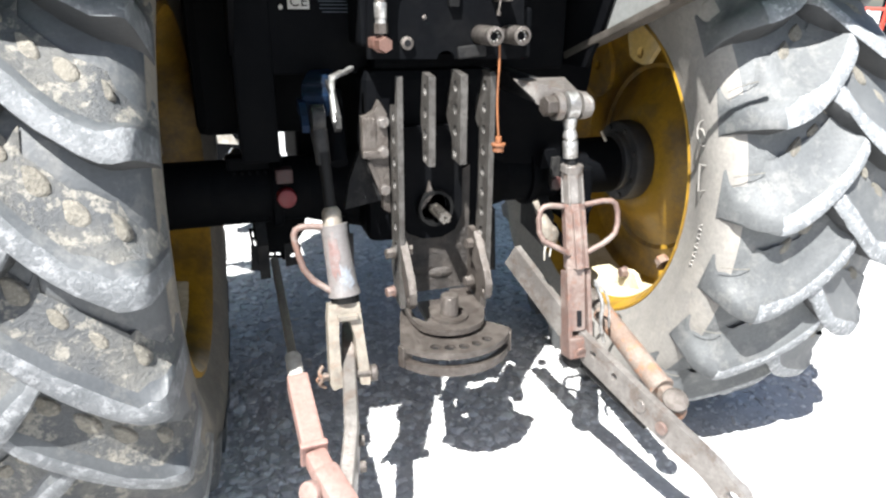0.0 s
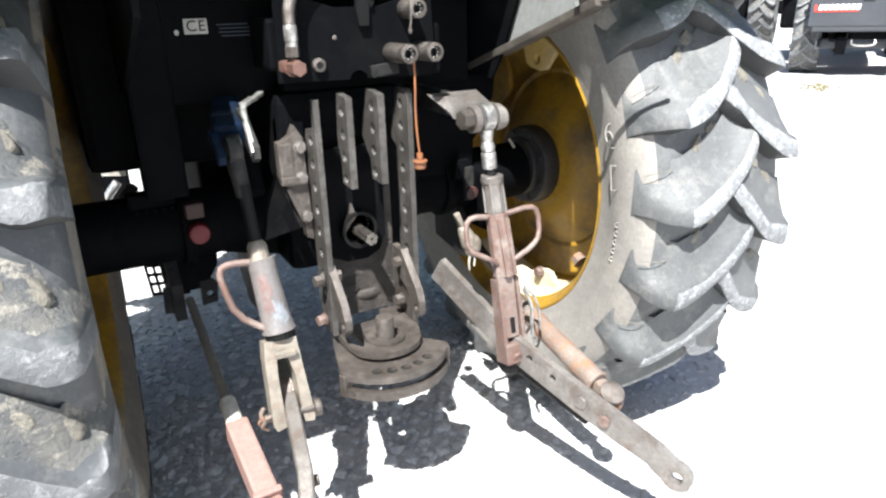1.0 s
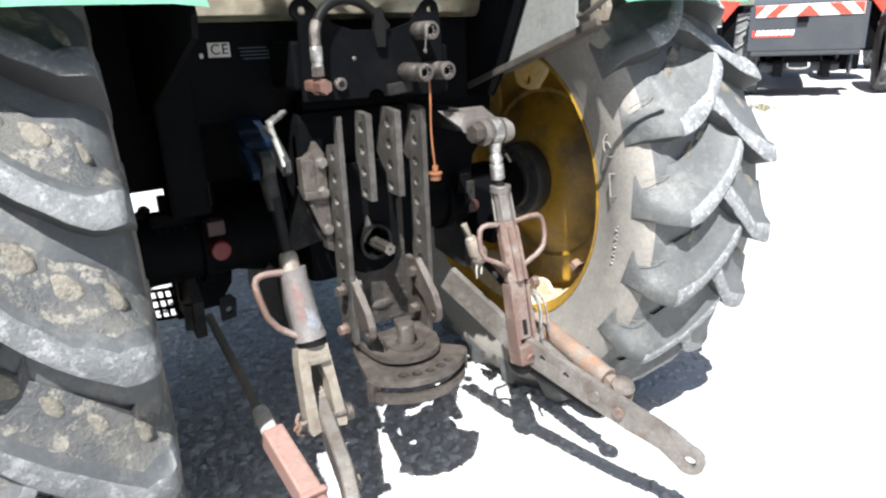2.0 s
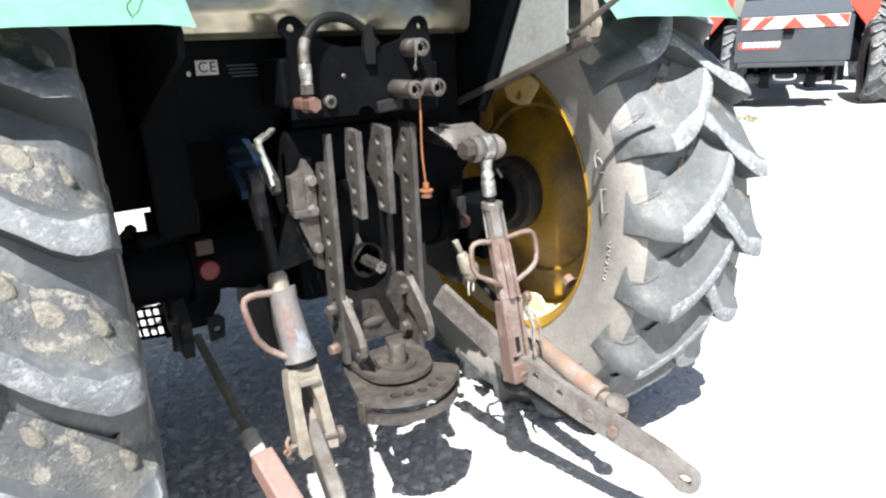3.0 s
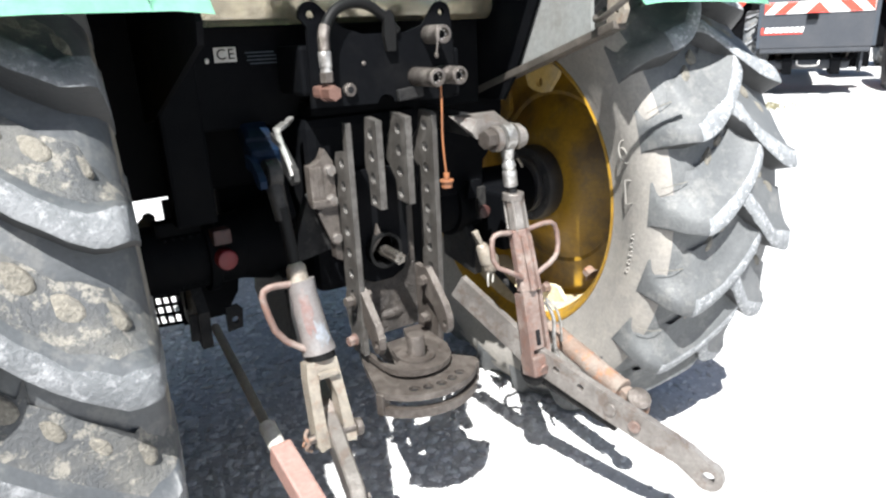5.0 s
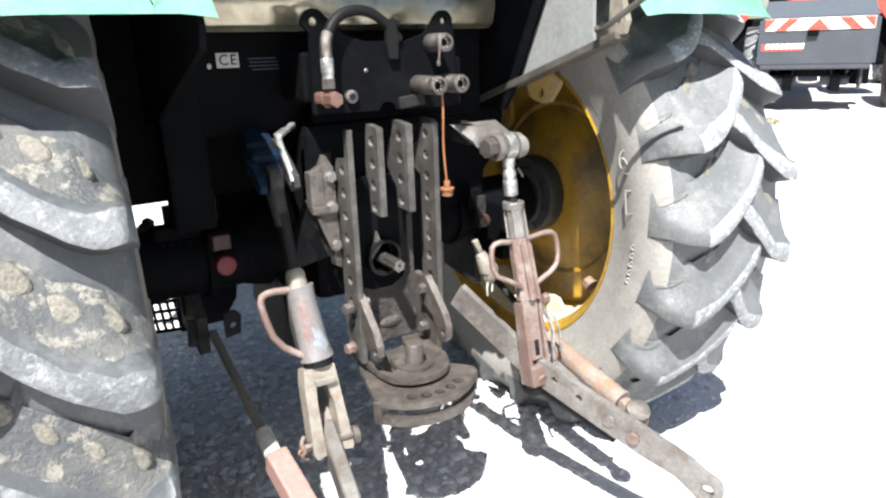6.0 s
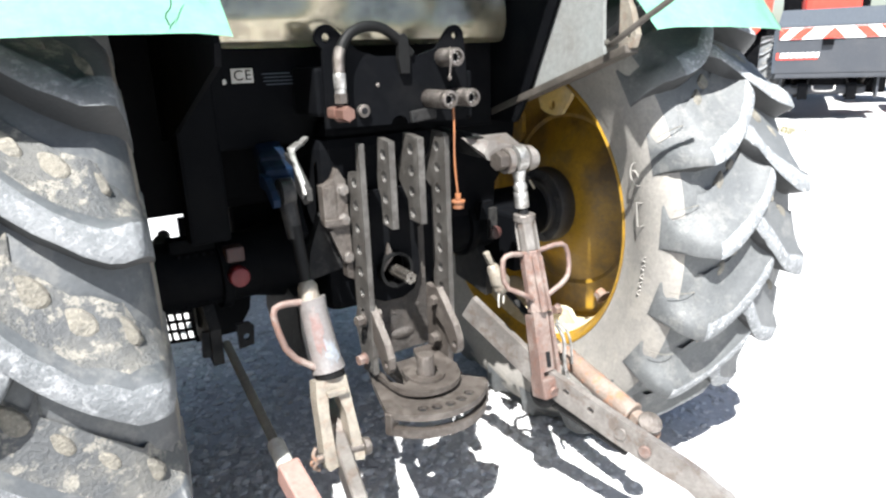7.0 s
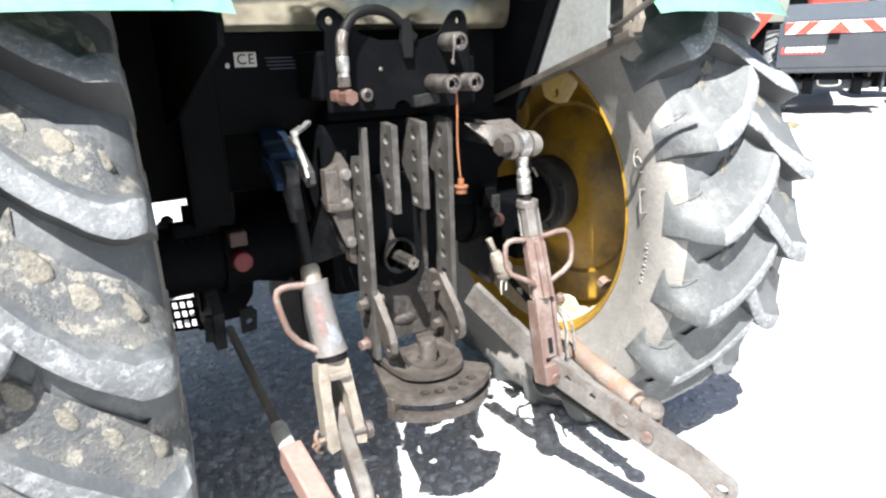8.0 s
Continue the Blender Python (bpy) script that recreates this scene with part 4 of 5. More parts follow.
# toothed quadrant: two plates joined at their ends
fan = [(PIN.x + 0.168 * math.sin(a), PIN.y - 0.168 * math.cos(a) * 0.93) for a in [radians(-68 + 8 * k) for k in range(18)]]
outline = fan + [(0.090, -0.505), (0.08, -0.34), (-0.05, -0.34), (-0.056, -0.50), (-0.094, -0.50), (-0.10, -0.34), (-0.125, -0.42)]
spots = [(PIN.x + 0.132 * math.sin(a), PIN.y - 0.122 * math.cos(a)) for a in [radians(-33 + 16.5 * k) for k in range(5)]]
holes = [circle(x, y, 0.0142, 16) for x, y in spots]
bm = add_plate(bmesh.new(), outline, holes, 0.018, plane_xy(0.490))
quadrant = part("quadrant_plate", bm, "steel", tractor, "drilled fan-shaped drawbar plate")
for x, y in spots:
    part("packed_dirt", add_cyl(bmesh.new(), (x, y, 0.4845), (x, y, 0.4895), 0.0138, seg=16), "oily", quadrant, "dark disc set in a hole")
bm = bmesh.new()
outer = [(PIN.x + 0.168 * math.sin(a), PIN.y - 0.168 * math.cos(a) * 0.93) for a in [radians(-68 + 8 * k) for k in range(18)]]
inner = [(PIN.x + 0.147 * math.sin(a), PIN.y - 0.147 * math.cos(a) * 0.93) for a in [radians(68 - 8 * k) for k in range(18)]]
add_plate(bm, outer + inner, [], 0.024, plane_xy(0.444))
part("quadrant_lower_bar", bm, "steel", quadrant)
for a in (-65, 65):
    a = radians(a)
    bm = add_box(bmesh.new(), (PIN.x + 0.158 * math.sin(a), PIN.y - 0.158 * 0.93 * math.cos(a), 0.464), (0.022, 0.032, 0.060), Matrix.Rotation(a, 4, "Z"), 0.003)
    part("quadrant_spacer", bm, "steel", quadrant)

# ---- tractor: lift arms, lift rods, lower links ----
for side in (-1, 1):
    bm = bmesh.new()
    if side > 0:
        add_bar(bm, (0.22, 0.05, 1.15), (0.29, -0.40, 1.11), 0.06, 0.05, (0, 0, 1), 0.012)
        arm = part("lift_arm", bm, "oily", tractor, "forged lift arm with a grey forked head")
        bm = bmesh.new()
        head = [(0.203, -0.40, 1.146), (0.345, -0.42, 1.149), (0.372, -0.47, 1.108), (0.312, -0.488, 1.124), (0.247, -0.475, 1.140), (0.232, -0.468, 1.104),
                (0.245, -0.40, 1.11), (0.36, -0.42, 1.09), (0.245, -0.47, 1.085), (0.31, -0.485, 1.085), (0.365, -0.47, 1.08)]
        bmesh.ops.convex_hull(bm, input=[bm.verts.new(p) for p in head])
        for x in (0.291, 0.362):
            add_plate(bm, circle(-0.492, 1.082, 0.036, 20), [], 0.018, plane_yz(x))
            add_box(bm, (x, -0.465, 1.095), (0.018, 0.05, 0.045), None, 0.003)
        part("arm_head", bm, "link", arm, "grey forged head")
        part("bolt", add_hex(bmesh.new(), (0.281, -0.495, 1.085), (-1, -0.1, 0), 0.026, 0.032, 0.03), "steel", arm)
        bm = add_cyl(bmesh.new(), (0.370, -0.495, 1.080), (0.386, -0.495, 1.080), 0.030, seg=24, bevel=0.006)
        part("pin_head", bm, "link", arm, "", True)
    else:
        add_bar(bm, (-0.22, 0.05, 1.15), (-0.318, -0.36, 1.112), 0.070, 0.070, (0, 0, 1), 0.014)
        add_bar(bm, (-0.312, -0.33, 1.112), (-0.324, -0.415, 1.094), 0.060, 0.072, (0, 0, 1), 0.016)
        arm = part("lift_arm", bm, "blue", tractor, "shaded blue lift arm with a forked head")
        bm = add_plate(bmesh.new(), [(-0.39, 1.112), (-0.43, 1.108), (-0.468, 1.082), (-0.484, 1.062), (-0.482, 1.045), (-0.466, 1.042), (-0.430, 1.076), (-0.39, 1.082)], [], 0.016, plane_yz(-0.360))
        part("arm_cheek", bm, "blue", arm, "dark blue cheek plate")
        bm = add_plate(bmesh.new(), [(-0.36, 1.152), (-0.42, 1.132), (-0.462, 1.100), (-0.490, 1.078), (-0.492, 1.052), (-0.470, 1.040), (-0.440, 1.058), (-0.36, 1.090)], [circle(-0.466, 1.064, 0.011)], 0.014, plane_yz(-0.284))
        part("arm_cheek", bm, "bluesteel", arm, "grey cheek plate toned for shade")
        # sunlight along the cheek's edge, made as a bright metal strip
        bm = add_strip(bmesh.new(), [(-0.290, -0.486, 1.066), (-0.289, -0.470, 1.088), (-0.286, -0.430, 1.120), (-0.281, -0.395, 1.142), (-0.274, -0.366, 1.158)], 0.010, 0.014)
        add_bar(bm, (-0.276, -0.368, 1.158), (-0.240, -0.335, 1.168), 0.010, 0.022, (0, 0, 1), 0.003)
        add_bar(bm, (-0.242, -0.336, 1.164), (-0.212, -0.305, 1.176), 0.010, 0.016, (0, 0, 1), 0.003)
        part("cheek_edge", bm, "zinc", arm, "bright bent strip for the cheek's sunlit edge")

# lift rod on the far side from the camera: eye, screw, sleeve with two handles, shoe
R = [Vector(p) for p in ((0.327, -0.492, 1.083), (0.334, -0.504, 0.958), (0.337, -0.512, 0.925), (0.337, -0.535, 0.825), (0.336, -0.580, 0.655), (0.333, -0.625, 0.440))]
bm = bmesh.new()
add_plate(bm, circle(0, 0, 0.038, 24), [circle(0, 0, 0.018, 16)], 0.030, Matrix.Translation(R[0]) @ axes_to((1, 0, 0)))
neck = R[0] + Vector((0, -0.008, -0.03))
for u0, u1, r0, r1 in ((0.0, 0.34, 0.021, 0.0155), (0.34, 0.52, 0.0155, 0.0205), (0.52, 0.62, 0.0205, 0.0165), (0.64, 1.12, 0.0200, 0.0205)):
    add_cyl(bm, neck.lerp(R[1], u0), neck.lerp(R[1], u1), r0, r1, seg=20, bevel=0.0015)
rod = part("lift_rod", bm, "zinc", tractor, "adjustable lift rod with a loop handle on either side", True)
part("screw", add_cyl(bmesh.new(), R[1], R[2], 0.013, seg=16), "oily", rod)
bm = bmesh.new()
add_cyl(bm, R[2], R[3], 0.027, seg=8, bevel=0.003)
for k in range(4):
    a = math.pi / 4 + k * math.pi / 2
    add_bar(bm, R[2] + Vector((0.024 * math.cos(a), 0.024 * math.sin(a), -0.01)), R[3] + Vector((0.026 * math.cos(a), 0.026 * math.sin(a), 0)), 0.012, 0.006, (math.cos(a), math.sin(a), 0), 0.001)
add_cyl(bm, R[2] + Vector((0, 0, 0.004)), R[2] - Vector((0, 0, 0.018)), 0.031, seg=24, bevel=0.003)
part("upper_sleeve", bm, "link", rod)
bm = add_cyl(bmesh.new(), R[3], R[4], 0.032, 0.034, seg=10, bevel=0.003)
add_bar(bm, R[3] + Vector((-0.012, -0.032, -0.01)), R[4] + Vector((-0.012, -0.034, 0.01)), 0.008, 0.014, (0, -1, 0), 0.001)
add_bar(bm, R[3] + Vector((0.014, -0.030, -0.01)), R[4] + Vector((0.014, -0.032, 0.01)), 0.008, 0.010, (0, -1, 0), 0.001)
sleeve = part("sleeve", bm, "rust", rod, "red-brown turning sleeve")
for s in (-1, 1):
    a, b = R[3] + Vector((s * 0.025, -0.005, -0.005)), R[4] + Vector((s * 0.028, -0.005, 0.045))
    out = 0.105 if s > 0 else 0.085
    pts = [a, a + Vector((s * out * 0.75, -0.006, 0.012)), a + Vector((s * out, -0.01, -0.005)), a + Vector((s * out, -0.022, -0.075)), b + Vector((s * out * 0.55, -0.004, 0.028)), b]
    part("loop_handle", add_tube(bmesh.new(), pts, 0.0078, 10, 1), "rust", sleeve, "bent rod handle", True)
bm = bmesh.new()
add_box(bm, (R[4] + R[5]) / 2 + Vector((-0.012, -0.01, 0.03)), (0.052, 0.012, 0.18), axes_to(R[4] - R[5], (0, 1, 0)), 0.002)
add_bar(bm, R[4] + Vector((-0.030, 0, -0.005)), R[5] + Vector((-0.034, 0, 0.01)), 0.045, 0.012, (0, -1, 0), 0.002)
add_bar(bm, R[4] + Vector((0.026, 0, -0.005)), R[5] + Vector((0.030, 0, 0.01)), 0.045, 0.012, (0, -1, 0), 0.002)
add_box(bm, R[5] + Vector((-0.002, 0.0, 0.0)), (0.075, 0.06, 0.06), Matrix.Rotation(radians(-12), 4, "X"), 0.006)
shoe = part("shoe", bm, "rust", rod, "rusty forked shoe over the link")
bm = add_box(bmesh.new(), (R[4] * 0.35 + R[5] * 0.65) + Vector((-0.006, -0.022, 0.01)), (0.014, 0.006, 0.045), axes_to(R[4] - R[5], (0, 1, 0)), 0.003)
part("slot", bm, "hole", shoe)
part("bolt", add_cyl(bmesh.new(), R[5] + Vector((-0.006, -0.028, -0.004)), R[5] + Vector((-0.006, -0.036, -0.006)), 0.015, seg=16, bevel=0.002), "rust", shoe)

# near lift rod: rod blackened as if in shade, capped tube, one handle, fork with a pin
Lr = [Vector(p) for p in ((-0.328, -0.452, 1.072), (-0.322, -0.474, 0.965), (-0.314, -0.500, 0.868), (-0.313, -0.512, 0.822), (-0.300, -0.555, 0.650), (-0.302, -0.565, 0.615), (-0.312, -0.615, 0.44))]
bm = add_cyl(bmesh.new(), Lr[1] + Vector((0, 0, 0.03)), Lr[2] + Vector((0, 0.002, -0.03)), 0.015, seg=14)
rod = part("lift_rod", bm, "black_and_shade", tractor, "adjustable lift rod with one loop handle and a fork", True)
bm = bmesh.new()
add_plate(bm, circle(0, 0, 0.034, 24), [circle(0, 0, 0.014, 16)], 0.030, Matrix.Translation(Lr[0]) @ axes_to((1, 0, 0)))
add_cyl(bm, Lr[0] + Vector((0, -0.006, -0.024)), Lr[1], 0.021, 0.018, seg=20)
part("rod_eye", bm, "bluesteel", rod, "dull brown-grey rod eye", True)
bm = add_cyl(bmesh.new(), Lr[2] - Vector((0, 0, 0.03)), Lr[3] - Vector((0, 0, 0.02)), 0.024, 0.026, seg=24)
add_ball(bm, Lr[2] - Vector((0, 0, 0.024)), 0.024, (1, 1, 1), 18)
part("tube_cap", bm, "pale", rod, "smooth rounded tube end", True)
bm = bmesh.new()
way = (Lr[4] - Lr[3])
rings = []
for k in range(7):
    u = k / 6
    r = 0.031 + 0.006 * u + (0.004 if k in (0, 6) else 0)
    c = Lr[3] + way * u
    turn = axes_to(way)
    rings.append([bm.verts.new(c + turn.to_3x3() @ Vector((r * math.cos(2 * math.pi * j / 20), r * math.sin(2 * math.pi * j / 20), 0))) for j in range(20)])
for a, b in zip(rings, rings[1:]):
    for j in range(20):
        bm.faces.new((a[j], a[(j + 1) % 20], b[(j + 1) % 20], b[j]))
bm.faces.new(rings[0])
bm.faces.new(rings[-1])
M["patchy"] = material("worn_sleeve_paint", (0.165, 0.152, 0.146), 0.42, 0.25, other=(0.20, 0.165, 0.155), amount=0.7, grain=90, patch=8, bump=0.3, spots=(0.21, 0.21, 0.21), spot_amount=0.3)
sleeve = part("sleeve", bm, "patchy", rod, "grey sleeve with worn red and pale blue paint", True)
front = (Vector((0, -1, 0)) - way.normalized() * way.normalized().y * -1).normalized()
across = front.cross(way.normalized())
for mat_name, u0, du, a0, da, seed, label in (("redpaint", 0.42, 0.30, -0.40, 0.36, 1, "worn red paint"), ("bluepaint", 0.74, 0.17, 0.20, 0.46, 2, "pale blue paint")):
    bm = bmesh.new()
    rings = []
    for f in (0.02, 0.5, 1.0):
        ring = []
        for j in range(22):
            a = 2 * math.pi * j / 22
            q = f * (1 + 0.75 * noise.noise((math.cos(a) * 2.6, math.sin(a) * 2.6, seed)))
            u, phi = u0 + du * q * math.cos(a), a0 + da * q * math.sin(a)
            r = 0.0328 + 0.006 * u
            ring.append(bm.verts.new(Lr[3] + way * u + (front * math.cos(phi) + across * math.sin(phi)) * r))
        rings.append(ring)
    for a, b in zip(rings, rings[1:]):
        for j in range(22):
            bm.faces.new((a[j], a[(j + 1) % 22], b[(j + 1) % 22], b[j]))
    part("paint_patch", bm, mat_name, sleeve, label, True)
pts = [Lr[3] + Vector((-0.028, -0.01, 0)), Lr[3] + Vector((-0.075, -0.012, 0.006)), Lr[3] + Vector((-0.098, -0.012, -0.004)), Lr[3] + Vector((-0.096, -0.02, -0.04)),
       Lr[3] + Vector((-0.078, -0.03, -0.115)), Lr[4] + Vector((-0.03, -0.004, 0.012))]
part("loop_handle", add_tube(bmesh.new(), pts, 0.0085, 10, 1), "rust", sleeve, "bent rod handle", True)
bm = add_cyl(bmesh.new(), Lr[4] + Vector((0, 0, 0.004)), Lr[4] - Vector((0, 0.004, 0.016)), 0.036, seg=20)
part("seal_ring", bm, "black_and_shade", rod)
bm = bmesh.new()
face = axes_to(Vector((0, -1, 0.28)), (0, 0.27, 1))
mid = (Lr[5] + Lr[6]) / 2
outline = [(-0.038, 0.108), (0.038, 0.110), (0.044, 0.07), (0.047, 0.0), (0.052, -0.09), (0.045, -0.105), (0.022, -0.100), (0.020, 0.03), (0.016, 0.066), (-0.010, 0.062), (-0.020, 0.02), (-0.022, -0.100), (-0.045, -0.105), (-0.050, -0.09), (-0.044, 0.0)]
add_plate(bm, outline, [], 0.045, Matrix.Translation(mid) @ face @ Matrix.Diagonal((-1, 1, 1, 1)))
bmesh.ops.bevel(bm, geom=[e for e in bm.edges if len(e.link_faces) == 2 and e.calc_face_angle(0) > 0.6], offset=0.003, segments=1, affect="EDGES")
add_box(bm, Lr[5] + Vector((0, -0.036, -0.006)), (0.05, 0.014, 0.014), None, 0.003)
fork = part("fork", bm, "pale", rod, "pale forged fork")
bm = add_cyl(bmesh.new(), (-0.385, -0.615, 0.462), (-0.245, -0.625, 0.458), 0.012, seg=16)
add_cyl(bm, (-0.257, -0.625, 0.458), (-0.240, -0.626, 0.457), 0.022, seg=20, bevel=0.003)
part("fork_pin", bm, "steel", fork, "", True)
bm = add_tube(bmesh.new(), [(-0.372, -0.615, 0.492), (-0.385, -0.622, 0.478), (-0.374, -0.628, 0.462), (-0.386, -0.622, 0.446), (-0.370, -0.618, 0.432)], 0.005, 7)
add_tube(bm, [(-0.360, -0.628, 0.470), (-0.395, -0.62, 0.462), (-0.375, -0.62, 0.44)], 0.004, 7)
part("split_pin", bm, "orange", fork, "rusty orange split pin", True)


right = [Vector(p) for p in ((0.2475, -0.352, 0.622), (0.335, -0.60, 0.455), (0.405, -0.84, 0.372), (0.439, -0.948, 0.335), (0.460, -0.996, 0.316), (0.482, -1.034, 0.294), (0.496, -1.058, 0.272), (0.506, -1.076, 0.256))]
widths = (0.078, 0.078, 0.078, 0.077, 0.074, 0.071, 0.071, 0.074)


def cut_link(pts, widths, end, holes, thick):
    """A flat link cut to a bent outline with a round eye, its tail turned a little out of its plane."""
    u = (pts[3] - pts[0]).normalized()
    out = u.cross(Vector((0, 0, 1))).normalized()
    up = out.cross(u)
    flat = [((p - pts[0]).dot(u), (p - pts[0]).dot(up), (p - pts[0]).dot(out)) for p in pts]
    top, low = [], []
    for i, (q, w) in enumerate(zip(flat, widths)):
        a, b = flat[max(i - 1, 0)], flat[min(i + 1, len(flat) - 1)]
        way = Vector((b[0] - a[0], b[1] - a[1])).normalized()
        top.append((q[0] - way.y * w / 2, q[1] + way.x * w / 2))
        low.append((q[0] + way.y * w / 2, q[1] - way.x * w / 2))
    e = ((end - pts[0]).dot(u), (end - pts[0]).dot(up))
    heading = math.atan2(way.y, way.x)
    cap = [(e[0] + 0.039 * math.cos(heading + v), e[1] + 0.039 * math.sin(heading + v)) for v in [radians(75 - 15 * k) for k in range(11)]]
    rounds = [circle((p - pts[0]).dot(u), (p - pts[0]).dot(up), r, 14) for p, r in holes] + [circle(e[0], e[1], 0.020, 18)]
    bm = add_plate(bmesh.new(), top + cap + low[::-1], rounds, thick, Matrix())
    rims = [x for x in bm.edges if len(x.link_faces) == 2 and x.calc_face_angle(0) > 1.0]
    bmesh.ops.bevel(bm, geom=rims, offset=0.0025, segments=1, affect="EDGES")
    s_at, off = [q[0] for q in flat] + [e[0]], [q[2] for q in flat] + [(end - pts[0]).dot(out)]
    for v in bm.verts:
        v.co = pts[0] + u * v.co.x + up * v.co.y + out * (v.co.z + float(np.interp(v.co.x, s_at, off)))
    return bm


LINK_END = Vector((0.512, -1.085, 0.248))
link = part("lower_link", cut_link(right, widths, LINK_END, [(Vector((0.360, -0.680, 0.437)), 0.011), (Vector((0.383, -0.755, 0.407)), 0.011)], 0.022), "link", tractor, "brown-grey steel lower link with a ball eye")
bm = bmesh.new()
end = Vector((0.512, -1.085, 0.248))
add_plate(bm, circle(0, 0, 0.038, 28), [circle(0, 0, 0.020, 18)], 0.028, Matrix.Translation(end) @ axes_to((0.91, 0.42, 0)))
part("link_end", bm, "link", link, "worn eye end", True)
bm = bmesh.new()
add_plate(bm, circle(0, 0, 0.024, 20), [circle(0, 0, 0.0165, 18)], 0.024, Matrix.Translation(end) @ axes_to((0.91, 0.42, 0)))
part("ball_eye", bm, "link", link, "worn ball", True)
side_way = Vector((-0.96, -0.28, 0)).normalized()
for p, r, mt in (((0.407, -0.845, 0.370), 0.018, "link"), ((0.425, -0.915, 0.345), 0.017, "rust")):
    part("bolt", add_cyl(bmesh.new(), Vector(p) + side_way * 0.008, Vector(p) + side_way * 0.017, r, seg=20, bevel=0.002), mt, link)
bm = add_bar(bmesh.new(), (0.345, -0.58, 0.40), (0.42, -0.86, 0.32), 0.05, 0.02, (0, 0, 1), 0.008)
add_ball(bm, (0.335, -0.60, 0.40), 0.045, (0.7, 1, 1), 14)
part("link_knuckle", bm, "oily", link, "dark rusty knuckle under the link")

left = [(-0.225, -0.20, 0.66), (-0.300, -0.57, 0.462), (-0.335, -0.78, 0.39), (-0.385, -0.95, 0.32), (-0.46, -1.10, 0.245)]
link = part("lower_link", add_strip(bmesh.new(), left, 0.078, 0.034), "link", tractor, "brown-grey worn lower link with a ball eye")
bm = bmesh.new()
end = Vector((-0.475, -1.125, 0.235))
add_plate(bm, circle(0, 0, 0.043, 24), [circle(0, 0, 0.020, 18)], 0.034, Matrix.Translation(end) @ axes_to((0.91, -0.42, 0)))
part("link_end", bm, "link", link, "", True)
for p in ((-0.322, -0.79, 0.385), (-0.332, -0.85, 0.36)):
    part("bolt", add_hex(bmesh.new(), Vector(p), (1, -0.2, 0), 0.014, 0.014, 0.016), "steel", link)

# side stabilisers: a square or a round tube over a rod, bolted to the link
def stabiliser(pts, mat, rod_mat, label, rod_paint="oily", size=1.0):
    a, b, c, d = [Vector(p) for p in pts]
    bm = bmesh.new()
    if a.x < 0:
        add_bar(bm, b, c, 0.060 * size, 0.052 * size, (0, 0, 1), 0.006)
        add_bar(bm, c - (c - b).normalized() * 0.016, c, 0.070 * size, 0.062 * size, (0, 0, 1), 0.004)
    else:
        add_cyl(bm, b, c, 0.031, 0.032, seg=24, bevel=0.003)
        add_cyl(bm, c - (c - b).normalized() * 0.012, c, 0.035, seg=24, bevel=0.003)
    tube = part("stabiliser", bm, mat, tractor, label, a.x > 0)
    # rod is darkened for shade; the left collar gets white to read sunlit
    part("piston_rod", add_cyl(bmesh.new(), a, b, 0.012, seg=20), rod_paint, tube, "", True)
    back = (a - b).normalized()
    part("rod_collar", add_cyl(bmesh.new(), b, b + back * 0.085, 0.0205, seg=20, bevel=0.002), rod_mat, tube, "bright worn collar, whitened at the left as if sunlit", True)
    bm = bmesh.new()
    add_bar(bm, c, d, 0.05 * size, 0.05 * size, (0, 0, 1), 0.012)
    if a.x < 0:
        add_box(bm, d + Vector((0.006, -0.03, -0.004)), (0.060, 0.125, 0.085), axes_to((0.1, -0.3, 1)), 0.018)
    else:
        add_ball(bm, d, 0.042 * size, (0.8, 1, 1), 16)
    part("clevis", bm, mat, tube, "", True)
    return tube, d


tube, d = stabiliser([(-0.440, -0.13, 0.60), (-0.434, -0.580, 0.440), (-0.425, -0.80, 0.375), (-0.405, -0.885, 0.352)], "pink", "whitebit", "faded red square stabiliser tube on a bright rod", "mudwall")
part("bolt", add_cyl(bmesh.new(), d + Vector((-0.036, -0.02, 0.01)), d + Vector((-0.052, -0.032, 0.018)), 0.027, seg=24, bevel=0.004), "pink", tube, "", True)
tube, d = stabiliser([(0.515, -0.10, 0.61), (0.485, -0.50, 0.462), (0.499, -0.80, 0.370), (0.495, -0.862, 0.352)], "orange", "steel", "rusty orange round stabiliser tube beside the link", size=0.80)
part("bolt", add_cyl(bmesh.new(), d + Vector((-0.014, -0.010, 0.030)), d + Vector((-0.016, -0.016, 0.040)), 0.034, seg=24, bevel=0.005), "steel", tube, "", True)

# brackets under the axle that carry links and stabilisers
for side in (-1, 1):
    bm = add_plate(bmesh.new(), [(-0.22, 0.52), (-0.20, 0.72), (0.05, 0.76), (0.10, 0.60), (0.0, 0.50)], [], 0.03, plane_yz(side * 0.235))
    part("link_bracket", bm, "oily", tractor)
    bm = add_plate(bmesh.new(), [(-0.15, 0.55), (-0.16, 0.66), (-0.06, 0.76), (0.05, 0.76), (0.04, 0.58)], [], 0.03, plane_yz(side * 0.47))
    part("axle_bracket", bm, "oily", tractor)

# box added to keep the sun off the lower part of the rim
bm = add_box(bmesh.new(), (0.545, -0.14, 0.745), (0.06, 0.20, 0.20), None, 0.012)
add_cyl(bm, (0.545, -0.25, 0.72), (0.545, -0.22, 0.72), 0.03, seg=16)
part("brake_box", bm, "dark", tractor, "black box added under the axle end to shade the rim")

